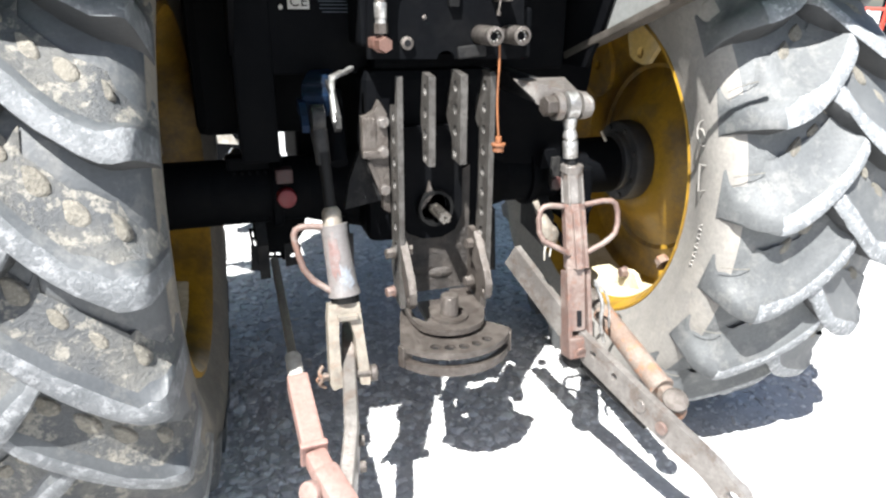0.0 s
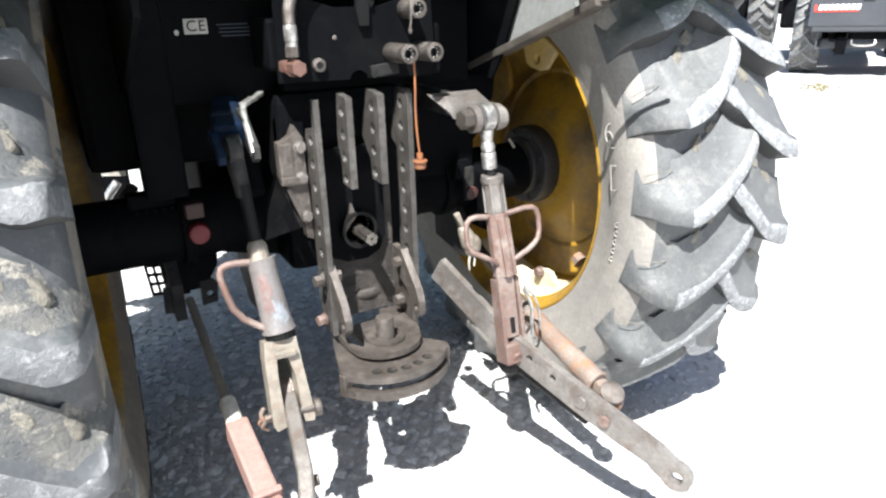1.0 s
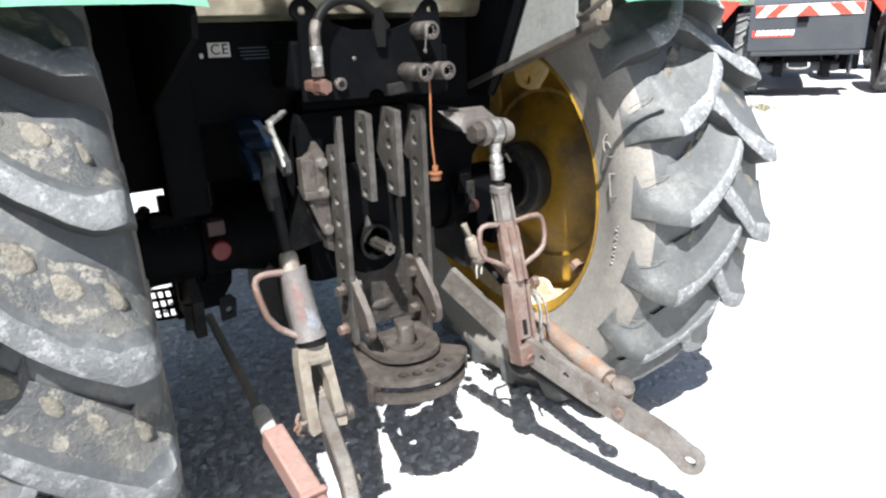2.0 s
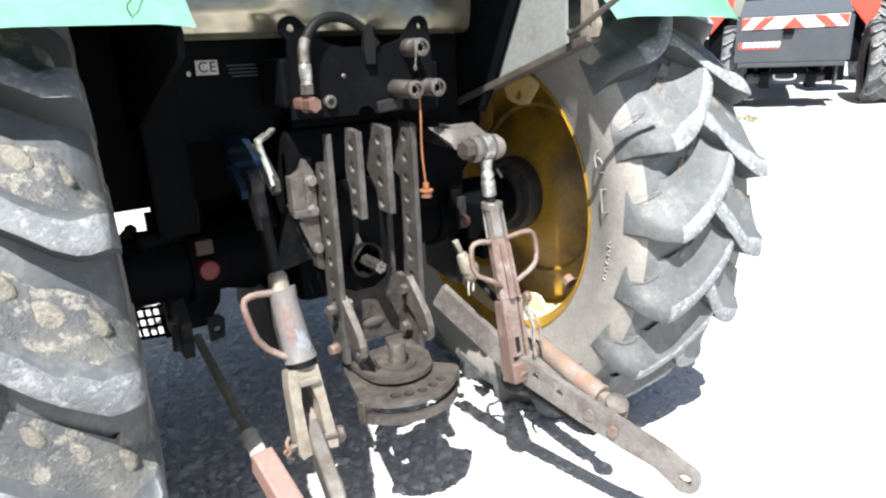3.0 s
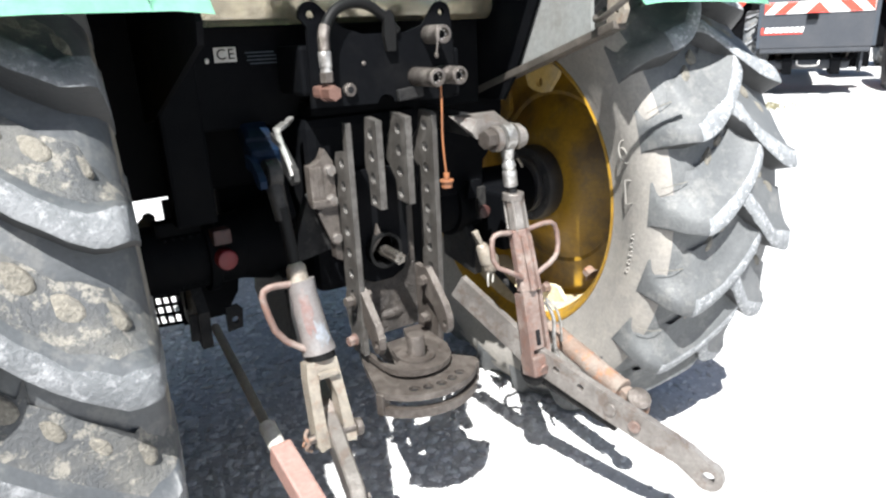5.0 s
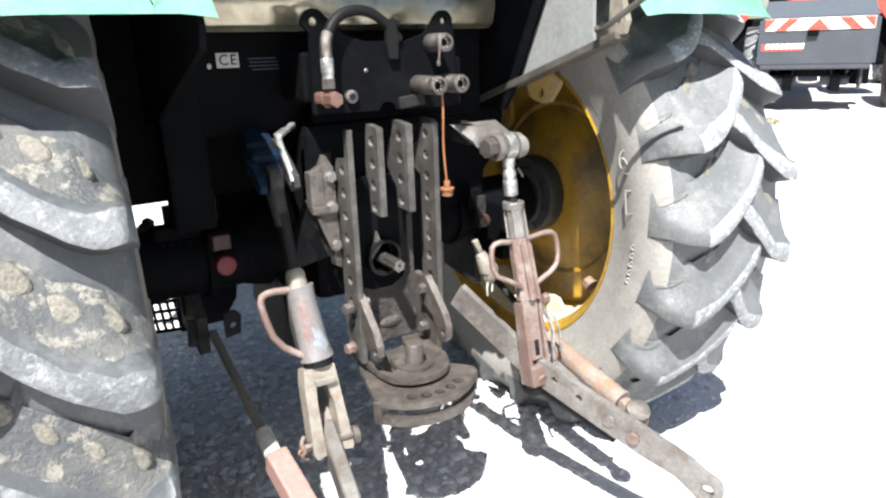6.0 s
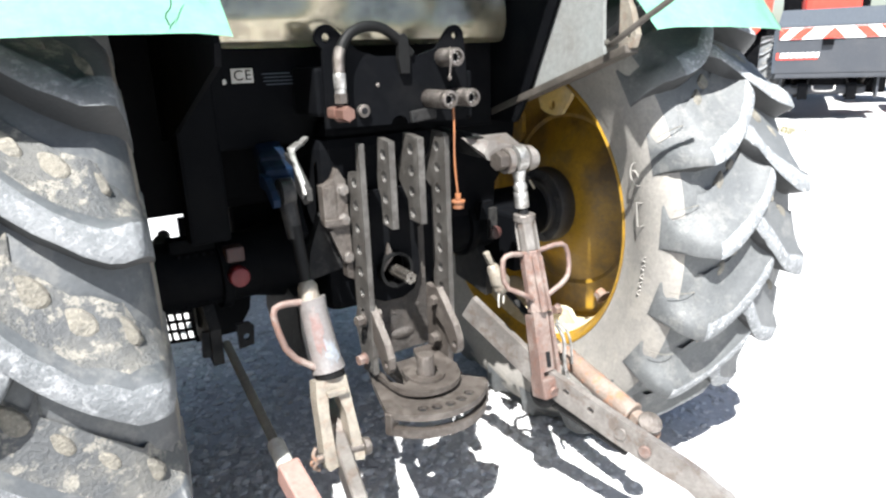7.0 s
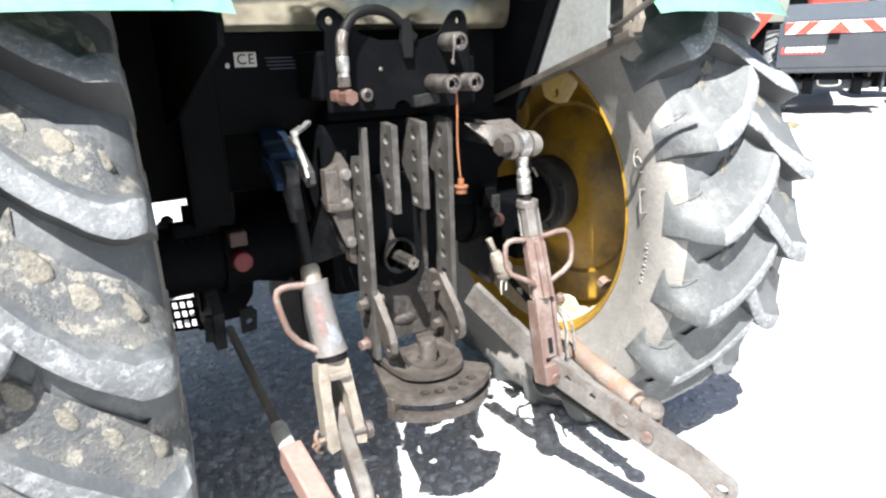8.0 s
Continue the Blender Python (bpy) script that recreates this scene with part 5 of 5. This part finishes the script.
# shaded bits round the near axle end
bm = bmesh.new()
add_box(bm, (-0.395, -0.16, 0.868), (0.048, 0.05, 0.042), None, 0.006)
part("valve_cap", bm, "brownred", tractor, "brown valve body")
bm = add_cyl(bmesh.new(), (-0.393, -0.15, 0.806), (-0.393, -0.200, 0.806), 0.028, seg=28, bevel=0.008)
part("red_knob", bm, "red", tractor, "round red knob", True)
bm = add_box(bmesh.new(), (-0.47, -0.08, 0.815), (0.16, 0.06, 0.20), None, 0.01)
housing = part("brake_housing", bm, "dark", tractor, "black ribbed brake housing")
for k in range(5):
    part("rib", add_box(bmesh.new(), (-0.53 + 0.022 * k, -0.10, 0.80), (0.008, 0.045, 0.15), None, 0.002), "dark", housing)
bm = add_cyl(bmesh.new(), (-0.25, -0.20, 1.10), (-0.262, -0.33, 0.93), 0.028, 0.024, seg=20)
part("lift_cylinder", bm, "dark", tractor, "greasy hydraulic lift cylinder", True)
bm = bmesh.new()
add_plate(bm, [(-0.49, 0.63), (-0.45, 0.585), (-0.38, 0.585), (-0.335, 0.65), (-0.32, 0.74), (-0.49, 0.74)], [], 0.05, plane_xz(0.0))
part("hanging_bracket", bm, "dark", tractor)
bm = add_plate(bmesh.new(), [(-0.590, 0.817), (-0.553, 0.817), (-0.501, 0.708), (-0.464, 0.695), (-0.466, 0.676), (-0.581, 0.690)], [], 0.008, plane_xz(1.30))
part("shield_corner", bm, "whitebit", tractor, "pale torn corner of a metal shield")
bm = add_cyl(bmesh.new(), (-0.574, 1.30, 0.571), (-0.507, 1.286, 0.654), 0.019, seg=16, bevel=0.002)
add_bar(bm, (-0.574, 1.30, 0.560), (-0.526, 1.30, 0.552), 0.011, 0.014, (0, 0, 1), 0.002)
part("shiny_pin", bm, "chrome", tractor, "short bright pin", True)
bm = bmesh.new()
for k, (x, z, r) in enumerate(((-0.545, 0.832, 0.022), (-0.525, 0.852, 0.030), (-0.505, 0.838, 0.026), (-0.515, 0.872, 0.016))):
    add_ball(bm, (x, 0.15 + 0.01 * k, z), r, (1, 0.9, 0.85), 14)
for v in bm.verts:
    v.co += 0.006 * noise.noise_vector(v.co * 60)
part("mud_clod", bm, "stub", tractor, "grey mud caked on the brake housing", True)
# worn clevis plates on either side of the stabiliser's rod
bm = add_plate(bmesh.new(), [(-0.510, 0.580), (-0.470, 0.574), (-0.466, 0.650), (-0.505, 0.655)], [], 0.014, plane_xz(-0.14))
part("clevis_plate", bm, "oily", tractor, "dull brown clevis plate")
bm = add_plate(bmesh.new(), [(-0.408, 0.580), (-0.366, 0.585), (-0.360, 0.640), (-0.372, 0.655), (-0.408, 0.655)], [circle(-0.384, 0.612, 0.010, 12)], 0.014, plane_xz(-0.14))
part("clevis_plate", bm, "oily", tractor, "dull brown clevis plate with a hole")

# half-hidden bits behind the far rod
bm = add_box(bmesh.new(), (0.452, -0.20, 0.822), (0.030, 0.02, 0.110), None, 0.004)
cover = part("grey_cover", bm, "bluesteel", tractor, "small dull grey cover behind the rod")
bm = add_cyl(bmesh.new(), (0.455, -0.208, 0.793), (0.455, -0.222, 0.793), 0.022, seg=20, bevel=0.004)
part("red_cap", bm, "brownred", cover, "dull red round cap", True)
bm = add_cyl(bmesh.new(), (0.611, -0.20, 0.950), (0.629, -0.205, 0.918), 0.005, seg=10)
part("split_pin", bm, "pale", tractor, "small bright pin by the axle", True)

# a white cleat hanging by the far rod, and its wire
bm = add_cyl(bmesh.new(), (0.330, -0.36, 0.740), (0.354, -0.37, 0.678), 0.017, 0.030, seg=18, bevel=0.008)
add_ball(bm, (0.358, -0.37, 0.676), 0.033, (0.85, 0.8, 1.15), 16)
add_bar(bm, (0.312, -0.355, 0.782), (0.330, -0.36, 0.740), 0.020, 0.016, (0, 1, 0), 0.003)
for v in bm.verts:
    v.co += 0.005 * noise.noise_vector(v.co * 45)
cleat = part("lynch_pin_body", bm, "pale", tractor, "grubby white cap hanging on a wire", True)
bm = add_tube(bmesh.new(), [(0.350, -0.375, 0.660), (0.340, -0.38, 0.632), (0.342, -0.38, 0.602)], 0.003, 6)
add_tube(bm, [(0.349, -0.375, 0.672), (0.362, -0.38, 0.642), (0.359, -0.38, 0.612)], 0.003, 6)
part("wire", bm, "whitebit", cleat)
bm = add_tube(bmesh.new(), [(0.40, -0.58, 0.60), (0.42, -0.60, 0.55), (0.415, -0.60, 0.48), (0.435, -0.60, 0.42)], 0.006, 8)
add_tube(bm, [(0.385, -0.60, 0.62), (0.43, -0.61, 0.57), (0.44, -0.61, 0.47)], 0.004, 8)
part("chain_wire", bm, "zinc", tractor, "pale green-grey wire", True)

# step with a pierced tread, far under the cab
step = part("cab_step", add_box(bmesh.new(), (-0.335, 0.92, 0.48), (0.03, 0.03, 0.56), None, 0.004), "dark", tractor, "pierced metal cab step")
for k in range(5):
    x = -0.482 + 0.030 * k
    part("tread_bar", add_bar(bmesh.new(), (x, 0.9, 0.365), (x + 0.012, 0.9, 0.225), 0.010, 0.012, (0, -1, 0), 0.002), "dark", step)
for k, z in enumerate((0.360, 0.318, 0.276, 0.228)):
    part("tread_bar", add_bar(bmesh.new(), (-0.486 + 0.004 * k, 0.895, z + 0.008), (-0.350 + 0.004 * k, 0.895, z - 0.006), 0.010, 0.014, (0, -1, 0), 0.002), "dark", step)

# ---- second tractor across the yard, with a tool box on its front ----
FAR_AT, FAR_TURN = Vector((9.70, 3.72, 0.228)), radians(-58)
far_tractor = thing("parked_tractor", FAR_AT, "parked tractor with a dark front box and red-white warning stripes", "tractor")
FAR_M = Matrix.Translation(FAR_AT) @ Matrix.Rotation(FAR_TURN, 4, "Z")


def far_part(name, bm, mat, parent=None, label="", smooth=False):
    bmesh.ops.transform(bm, matrix=FAR_M, verts=bm.verts)
    return part(name, bm, mat, parent or far_tractor, label, smooth)


bm = add_box(bmesh.new(), (0, 0.25, 1.04), (1.54, 0.5, 0.70), None, 0.02)
box = far_part("front_box", bm, "boxgrey", None, "dark grey steel front box")
bm = add_box(bmesh.new(), (0, 0.25, 0.66), (1.50, 0.48, 0.08), None, 0.02)
far_part("box_floor", bm, "boxgrey", box)
for side in (-1, 1):
    bm = add_box(bmesh.new(), (side * 0.78, 0.03, 1.03), (0.05, 0.06, 0.66), None, 0.01)
    far_part("box_corner", bm, "slate", box)
bm = bmesh.new()
pts = [(-0.77, 0.0, 1.392), (0.77, 0.0, 1.392), (0.72, 0.20, 1.64), (-0.72, 0.20, 1.64)]
vs = [bm.verts.new(p) for p in pts] + [bm.verts.new((x, 0.5, z)) for x, z in ((-0.77, 1.392), (0.77, 1.392), (0.72, 1.64), (-0.72, 1.64))]
for f in ((0, 1, 2, 3), (4, 7, 6, 5), (0, 3, 7, 4), (1, 5, 6, 2), (3, 2, 6, 7), (0, 4, 5, 1)):
    bm.faces.new([vs[k] for k in f])
far_part("box_lid", bm, "slate", box, "blue-grey sloping lid")
bm = add_box(bmesh.new(), (0.005, -0.010, 1.285), (1.46, 0.008, 0.17), None, 0.002)
board = far_part("warning_board", bm, "white", box, "red and white striped warning board")
for k in (-2, -1, 0, 1, 2):
    if k == 0:
        o = [(-0.155, 1.203), (0.155, 1.203), (0.0, 1.367)]
    else:
        sgn = 1 if k > 0 else -1
        x0 = sgn * (0.26 if abs(k) == 1 else 0.58)
        o = [(x0, 1.367), (x0 + sgn * 0.16, 1.367), (x0 + sgn * 0.33, 1.203), (x0 + sgn * 0.17, 1.203)]
        o = [(max(-0.725, min(0.73, x)), z) for x, z in o]
    far_part("red_stripe", add_plate(bmesh.new(), o, [], 0.006, plane_xz(-0.016)), "signred", board)
bm = add_box(bmesh.new(), (-0.06, -0.025, 1.15), (0.15, 0.05, 0.09), None, 0.01)
far_part("box_latch", bm, "dark", box)
for k in range(8):
    x = -0.70 + 0.068 * k
    bm = add_plate(bmesh.new(), [(x, 0.93), (x + 0.052, 0.93), (x + 0.066, 1.005), (x + 0.014, 1.005)], [], 0.004, plane_xz(-0.004))
    far_part("badge_bar", bm, "white", box)
bm = add_box(bmesh.new(), (-0.46, -0.004, 0.910), (0.56, 0.006, 0.016), None, 0.001)
far_part("badge_underline", bm, "signred", box)
bm = add_box(bmesh.new(), (-0.735, -0.004, 0.955), (0.03, 0.006, 0.105), None, 0.001)
far_part("badge_block", bm, "signred", box)
bm = add_box(bmesh.new(), (0, 2.75, 0.75), (0.5, 5.2, 0.5), None, 0.05)
add_box(bm, (0, 5.2, 0.92), (3.0, 0.3, 0.3), None, 0.05)
far_part("undercarriage", bm, "dark")
bm = add_box(bmesh.new(), (0, 0.85, 0.50), (1.7, 0.24, 0.30), None, 0.03)
far_part("front_axle", bm, "dark")
for side in (-1, 1):
    bm = add_box(bmesh.new(), (side * 0.33, 0.35, 0.42), (0.14, 0.5, 0.26), None, 0.02)
    far_part("linkage_arm", bm, "dark")
bm = add_box(bmesh.new(), (-0.05, 0.42, 0.44), (1.15, 0.50, 0.15), None, 0.05)
far_part("linkage_beam", bm, "boxgrey")
bm = add_tube(bmesh.new(), [(-0.20, 0.10, 0.50), (-0.20, 0.07, 0.42), (0.10, 0.07, 0.42), (0.10, 0.10, 0.50)], 0.014, 8)
far_part("tow_hook", bm, "zinc", None, "", True)
for side in (-1, 1):
    bm = add_cyl(bmesh.new(), (side * 0.48, 0.30, 0.64), (side * 0.42, 0.75, 0.36), 0.05, seg=14)
    add_cyl(bm, (side * 0.42, 0.75, 0.36), (side * 0.41, 0.85, 0.30), 0.03, seg=12)
    far_part("lift_ram", bm, "steel", None, "", True)
    bm = add_tube(bmesh.new(), [(side * 0.25, 0.15, 0.62), (side * 0.28, 0.10, 0.50), (side * 0.52, 0.18, 0.47), (side * 0.60, 0.4, 0.6)], 0.016, 8)
    far_part("hose", bm, "oily", None, "", True)
    bm = add_plate(bmesh.new(), [(0.1, 0.36), (0.1, 0.66), (0.42, 0.66), (0.5, 0.42), (0.3, 0.3)], [circle(0.26, 0.44, 0.03)], 0.03, plane_yz(side * 0.66))
    far_part("side_plate", bm, "boxgrey", None)
bm = add_box(bmesh.new(), (0, 1.8, 1.55), (0.8, 2.0, 0.8), None, 0.1)
far_part("bonnet", bm, "signred", None, "bright red bonnet")
bm = add_box(bmesh.new(), (0, 3.3, 2.0), (1.4, 1.2, 1.6), None, 0.08)
far_part("cab", bm, "dark")
for side in (-1, 1):
    centre = FAR_M @ Vector((side * 1.78, 5.2, 0.952))
    turn = Matrix.Rotation(FAR_TURN, 4, "Z")
    bm = lathe(TYRE_PROFILE, 56)
    bmesh.ops.transform(bm, matrix=Matrix.Translation(centre) @ turn, verts=bm.verts)
    tyre = part("rear_tyre", bm, "palelug", far_tractor, "big dusty rear tyre with chevron lugs", True)
    for k in range(21):
        for half in (-1, 1):
            a = k * PITCH + (0 if half == -side else PITCH / 2)
            child("tread_lug", STEEP_LUGS[half][k % 3], tyre, Matrix.Translation(centre - ORIGIN[tyre.name]) @ turn @ Matrix.Rotation(radians(-a), 4, "X"))
    bm = lathe([(0.19 * side, 0.53), (0.05 * side, 0.47), (0.02 * side, 0.3), (0.10 * side, 0.02)], 48)
    bmesh.ops.transform(bm, matrix=Matrix.Translation(centre) @ turn, verts=bm.verts)
    bmesh.ops.solidify(bm, geom=bm.faces[:], thickness=0.01)
    part("wheel_rim", bm, "white", far_tractor, "white rear rim", True)
    bm = add_box(bmesh.new(), (side * 0.92, 2.5, 1.02), (0.72, 1.3, 0.84), None, 0.06)
    far_part("side_tank", bm, "dark")
    bm = add_plate(bmesh.new(), [(side * x, z) for x, z in ((1.24, 1.16), (0.89, 1.61), (0.85, 2.2), (1.30, 2.2), (1.38, 2.0), (1.36, 1.47))], [], 0.12, plane_xz(1.72))
    far_part("rear_mudguard", bm, "signred", None, "bright red rear mudguard")
SHRINK = 0.78
for side in (-1, 1):
    centre = FAR_M @ Vector((side * 1.055 + 0.255, 0.85, 0.612))
    turn = Matrix.Rotation(FAR_TURN, 4, "Z") @ Matrix.Scale(SHRINK, 4)
    bm = lathe(TYRE_PROFILE, 64)
    bmesh.ops.transform(bm, matrix=Matrix.Translation(centre) @ turn, verts=bm.verts)
    tyre = part("front_tyre", bm, "palelug", far_tractor, "dusty front tyre with chevron lugs", True)
    for k in range(16):
        for half in (-1, 1):
            a = k * 22.5 + (0 if half == -side else 11.25)
            child("tread_lug", STEEP_LUGS[half][k % 3], tyre, Matrix.Translation(centre - ORIGIN[tyre.name]) @ turn @ Matrix.Rotation(radians(-a), 4, "X"))
    bm = lathe([(-0.15 * side, 0.53), (0.0, 0.47), (0.04 * side, 0.3), (0.05 * side, 0.02)], 48)
    bmesh.ops.transform(bm, matrix=Matrix.Translation(centre) @ turn, verts=bm.verts)
    bmesh.ops.solidify(bm, geom=bm.faces[:], thickness=0.01)
    part("wheel_rim", bm, "dark", far_tractor, "", True)

# ---- red steel frame of an implement parked by the far tractor ----
frame_at = Vector((11.06, 7.54, rise(11.06, 7.54)))
implement = thing("farm_implement", frame_at, "red-painted steel ladder frame of a dark parked farm implement", "implement")
across = Vector((-0.63, 0.775, 0))
for x in (0.0, 0.36):
    foot = frame_at + across * x
    part("upright", add_bar(bmesh.new(), foot, foot + Vector((0.07, -0.06, 1.75)), 0.05, 0.05, (0, 1, 0), 0.008), "signred", implement)
for k in range(4):
    z = 0.32 + 0.36 * k
    spot = frame_at + Vector((0.04 * z, -0.034 * z, z))
    part("rung", add_bar(bmesh.new(), spot, spot + across * 0.36, 0.05, 0.04, (0, 0, 1), 0.006), "signred", implement)
turn = Matrix.Rotation(0.69, 4, "Z")
bm = add_box(bmesh.new(), (12.95, 8.62, 1.15), (0.75, 0.80, 1.9), turn, 0.05)
part("hopper", bm, "dark", implement, "dark hopper behind the frame")
for k in range(4):
    spot = Vector((11.75, 7.98, 0.75 + 0.26 * k))
    part("cross_pipe", add_cyl(bmesh.new(), spot - across * 0.30, spot + across * 0.32, 0.022, seg=10), "steel", implement, "", True)
part("drawbar_beam", add_box(bmesh.new(), (11.75, 8.02, 0.62), (1.7, 0.12, 0.12), turn, 0.01), "dark", implement)

# ---- sparse dry grass on the yard ----
rng = random.Random(21)
bm = bmesh.new()
for k in range(90):
    x, y = 8.15 + rng.gauss(0, 0.20), 3.42 + rng.gauss(0, 0.20)
    z = rise(x, y)
    for j in range(4):
        a, h, w = rng.uniform(0, 6.28), rng.uniform(0.03, 0.08), 0.006
        dx, dy = math.cos(a), math.sin(a)
        bm.faces.new([bm.verts.new(p) for p in ((x - dy * w, y + dx * w, z), (x + dy * w, y - dx * w, z), (x + dx * h * 0.7, y + dy * h * 0.7, z + h))])
tagged(part("dry_grass", bm, "grass", None), "sparse dry yellow-green grass on gravel", "grass", kind="stuff")

# ---- loose gravel, thickest where the tractor shades the yard ----
def gravel(count, seed):
    rng = np.random.default_rng(seed)
    ico = bmesh.new()
    bmesh.ops.create_icosphere(ico, subdivisions=1, radius=1.0)
    ico.verts.ensure_lookup_table()
    unit = np.array([v.co[:] for v in ico.verts])
    faces = np.array([[v.index for v in f.verts] for f in ico.faces])
    ico.free()
    xy = np.stack([rng.uniform(-1.7, 2.4, count), rng.uniform(-1.3, 3.2, count)], 1)
    near = rng.uniform(0, 1, count) < np.clip(1.25 - 0.25 * (xy[:, 1] + 1.3), 0.35, 1)
    bare = (xy[:, 0] > 0.5) & (xy[:, 1] < -0.42) | (xy[:, 0] > 1.75)
    near &= ~bare | (rng.uniform(0, 1, count) < 0.6)
    xy = xy[near]
    n = len(xy)
    size = rng.gamma(4.0, 0.0031, n).clip(0.006, 0.026)
    size = np.where(bare[near], size * 0.7, size)
    v = unit[None] * (1 + rng.uniform(-0.28, 0.28, (n, len(unit), 1))) * size[:, None, None] * rng.uniform(0.65, 1.2, (n, 1, 3)) * np.array([1, 1, 0.5])
    a = rng.uniform(0, 2 * np.pi, n)
    c, s = np.cos(a)[:, None], np.sin(a)[:, None]
    v = np.stack([v[..., 0] * c - v[..., 1] * s, v[..., 0] * s + v[..., 1] * c, v[..., 2]], -1)
    z = np.array([rise(*p) + 0.012 * noise.noise((p[0] * 1.3, p[1] * 1.3, 0)) - 0.006 for p in xy])
    v += np.concatenate([xy, (z + size * 0.12)[:, None]], 1)[:, None]
    f = (faces[None] + (np.arange(n) * len(unit))[:, None, None]).reshape(-1, 3)
    me = bpy.data.meshes.new("gravel")
    me.from_pydata(v.reshape(-1, 3), [], f)
    return me


gravel_mat = material("crushed_stone", (0.46, 0.457, 0.452), 0.85, other=(0.52, 0.515, 0.506), amount=0.8, grain=150, patch=25, bump=0.4)
n, l = gravel_mat.node_tree.nodes, gravel_mat.node_tree.links
geo = next(k for k in n if k.bl_idname == "ShaderNodeNewGeometry")
bs = n["Principled BSDF"]
tone = n.new("ShaderNodeMapRange")
tone.inputs["To Min"].default_value, tone.inputs["To Max"].default_value = 0.72, 1.3
l.new(geo.outputs["Random Per Island"], tone.inputs["Value"])
mix = n.new("ShaderNodeMix")
mix.data_type, mix.blend_type = "RGBA", "MULTIPLY"
mix.inputs["Factor"].default_value = 1.0
l.new(bs.inputs["Base Color"].links[0].from_socket, mix.inputs[6])
l.new(tone.outputs["Result"], mix.inputs[7])
l.new(mix.outputs[2], bs.inputs["Base Color"])
stones = gravel(48000, 3)
stones.materials.append(gravel_mat)
tagged(new("gravel", stones), "loose grey crushed stones on the yard", "gravel", kind="stuff")
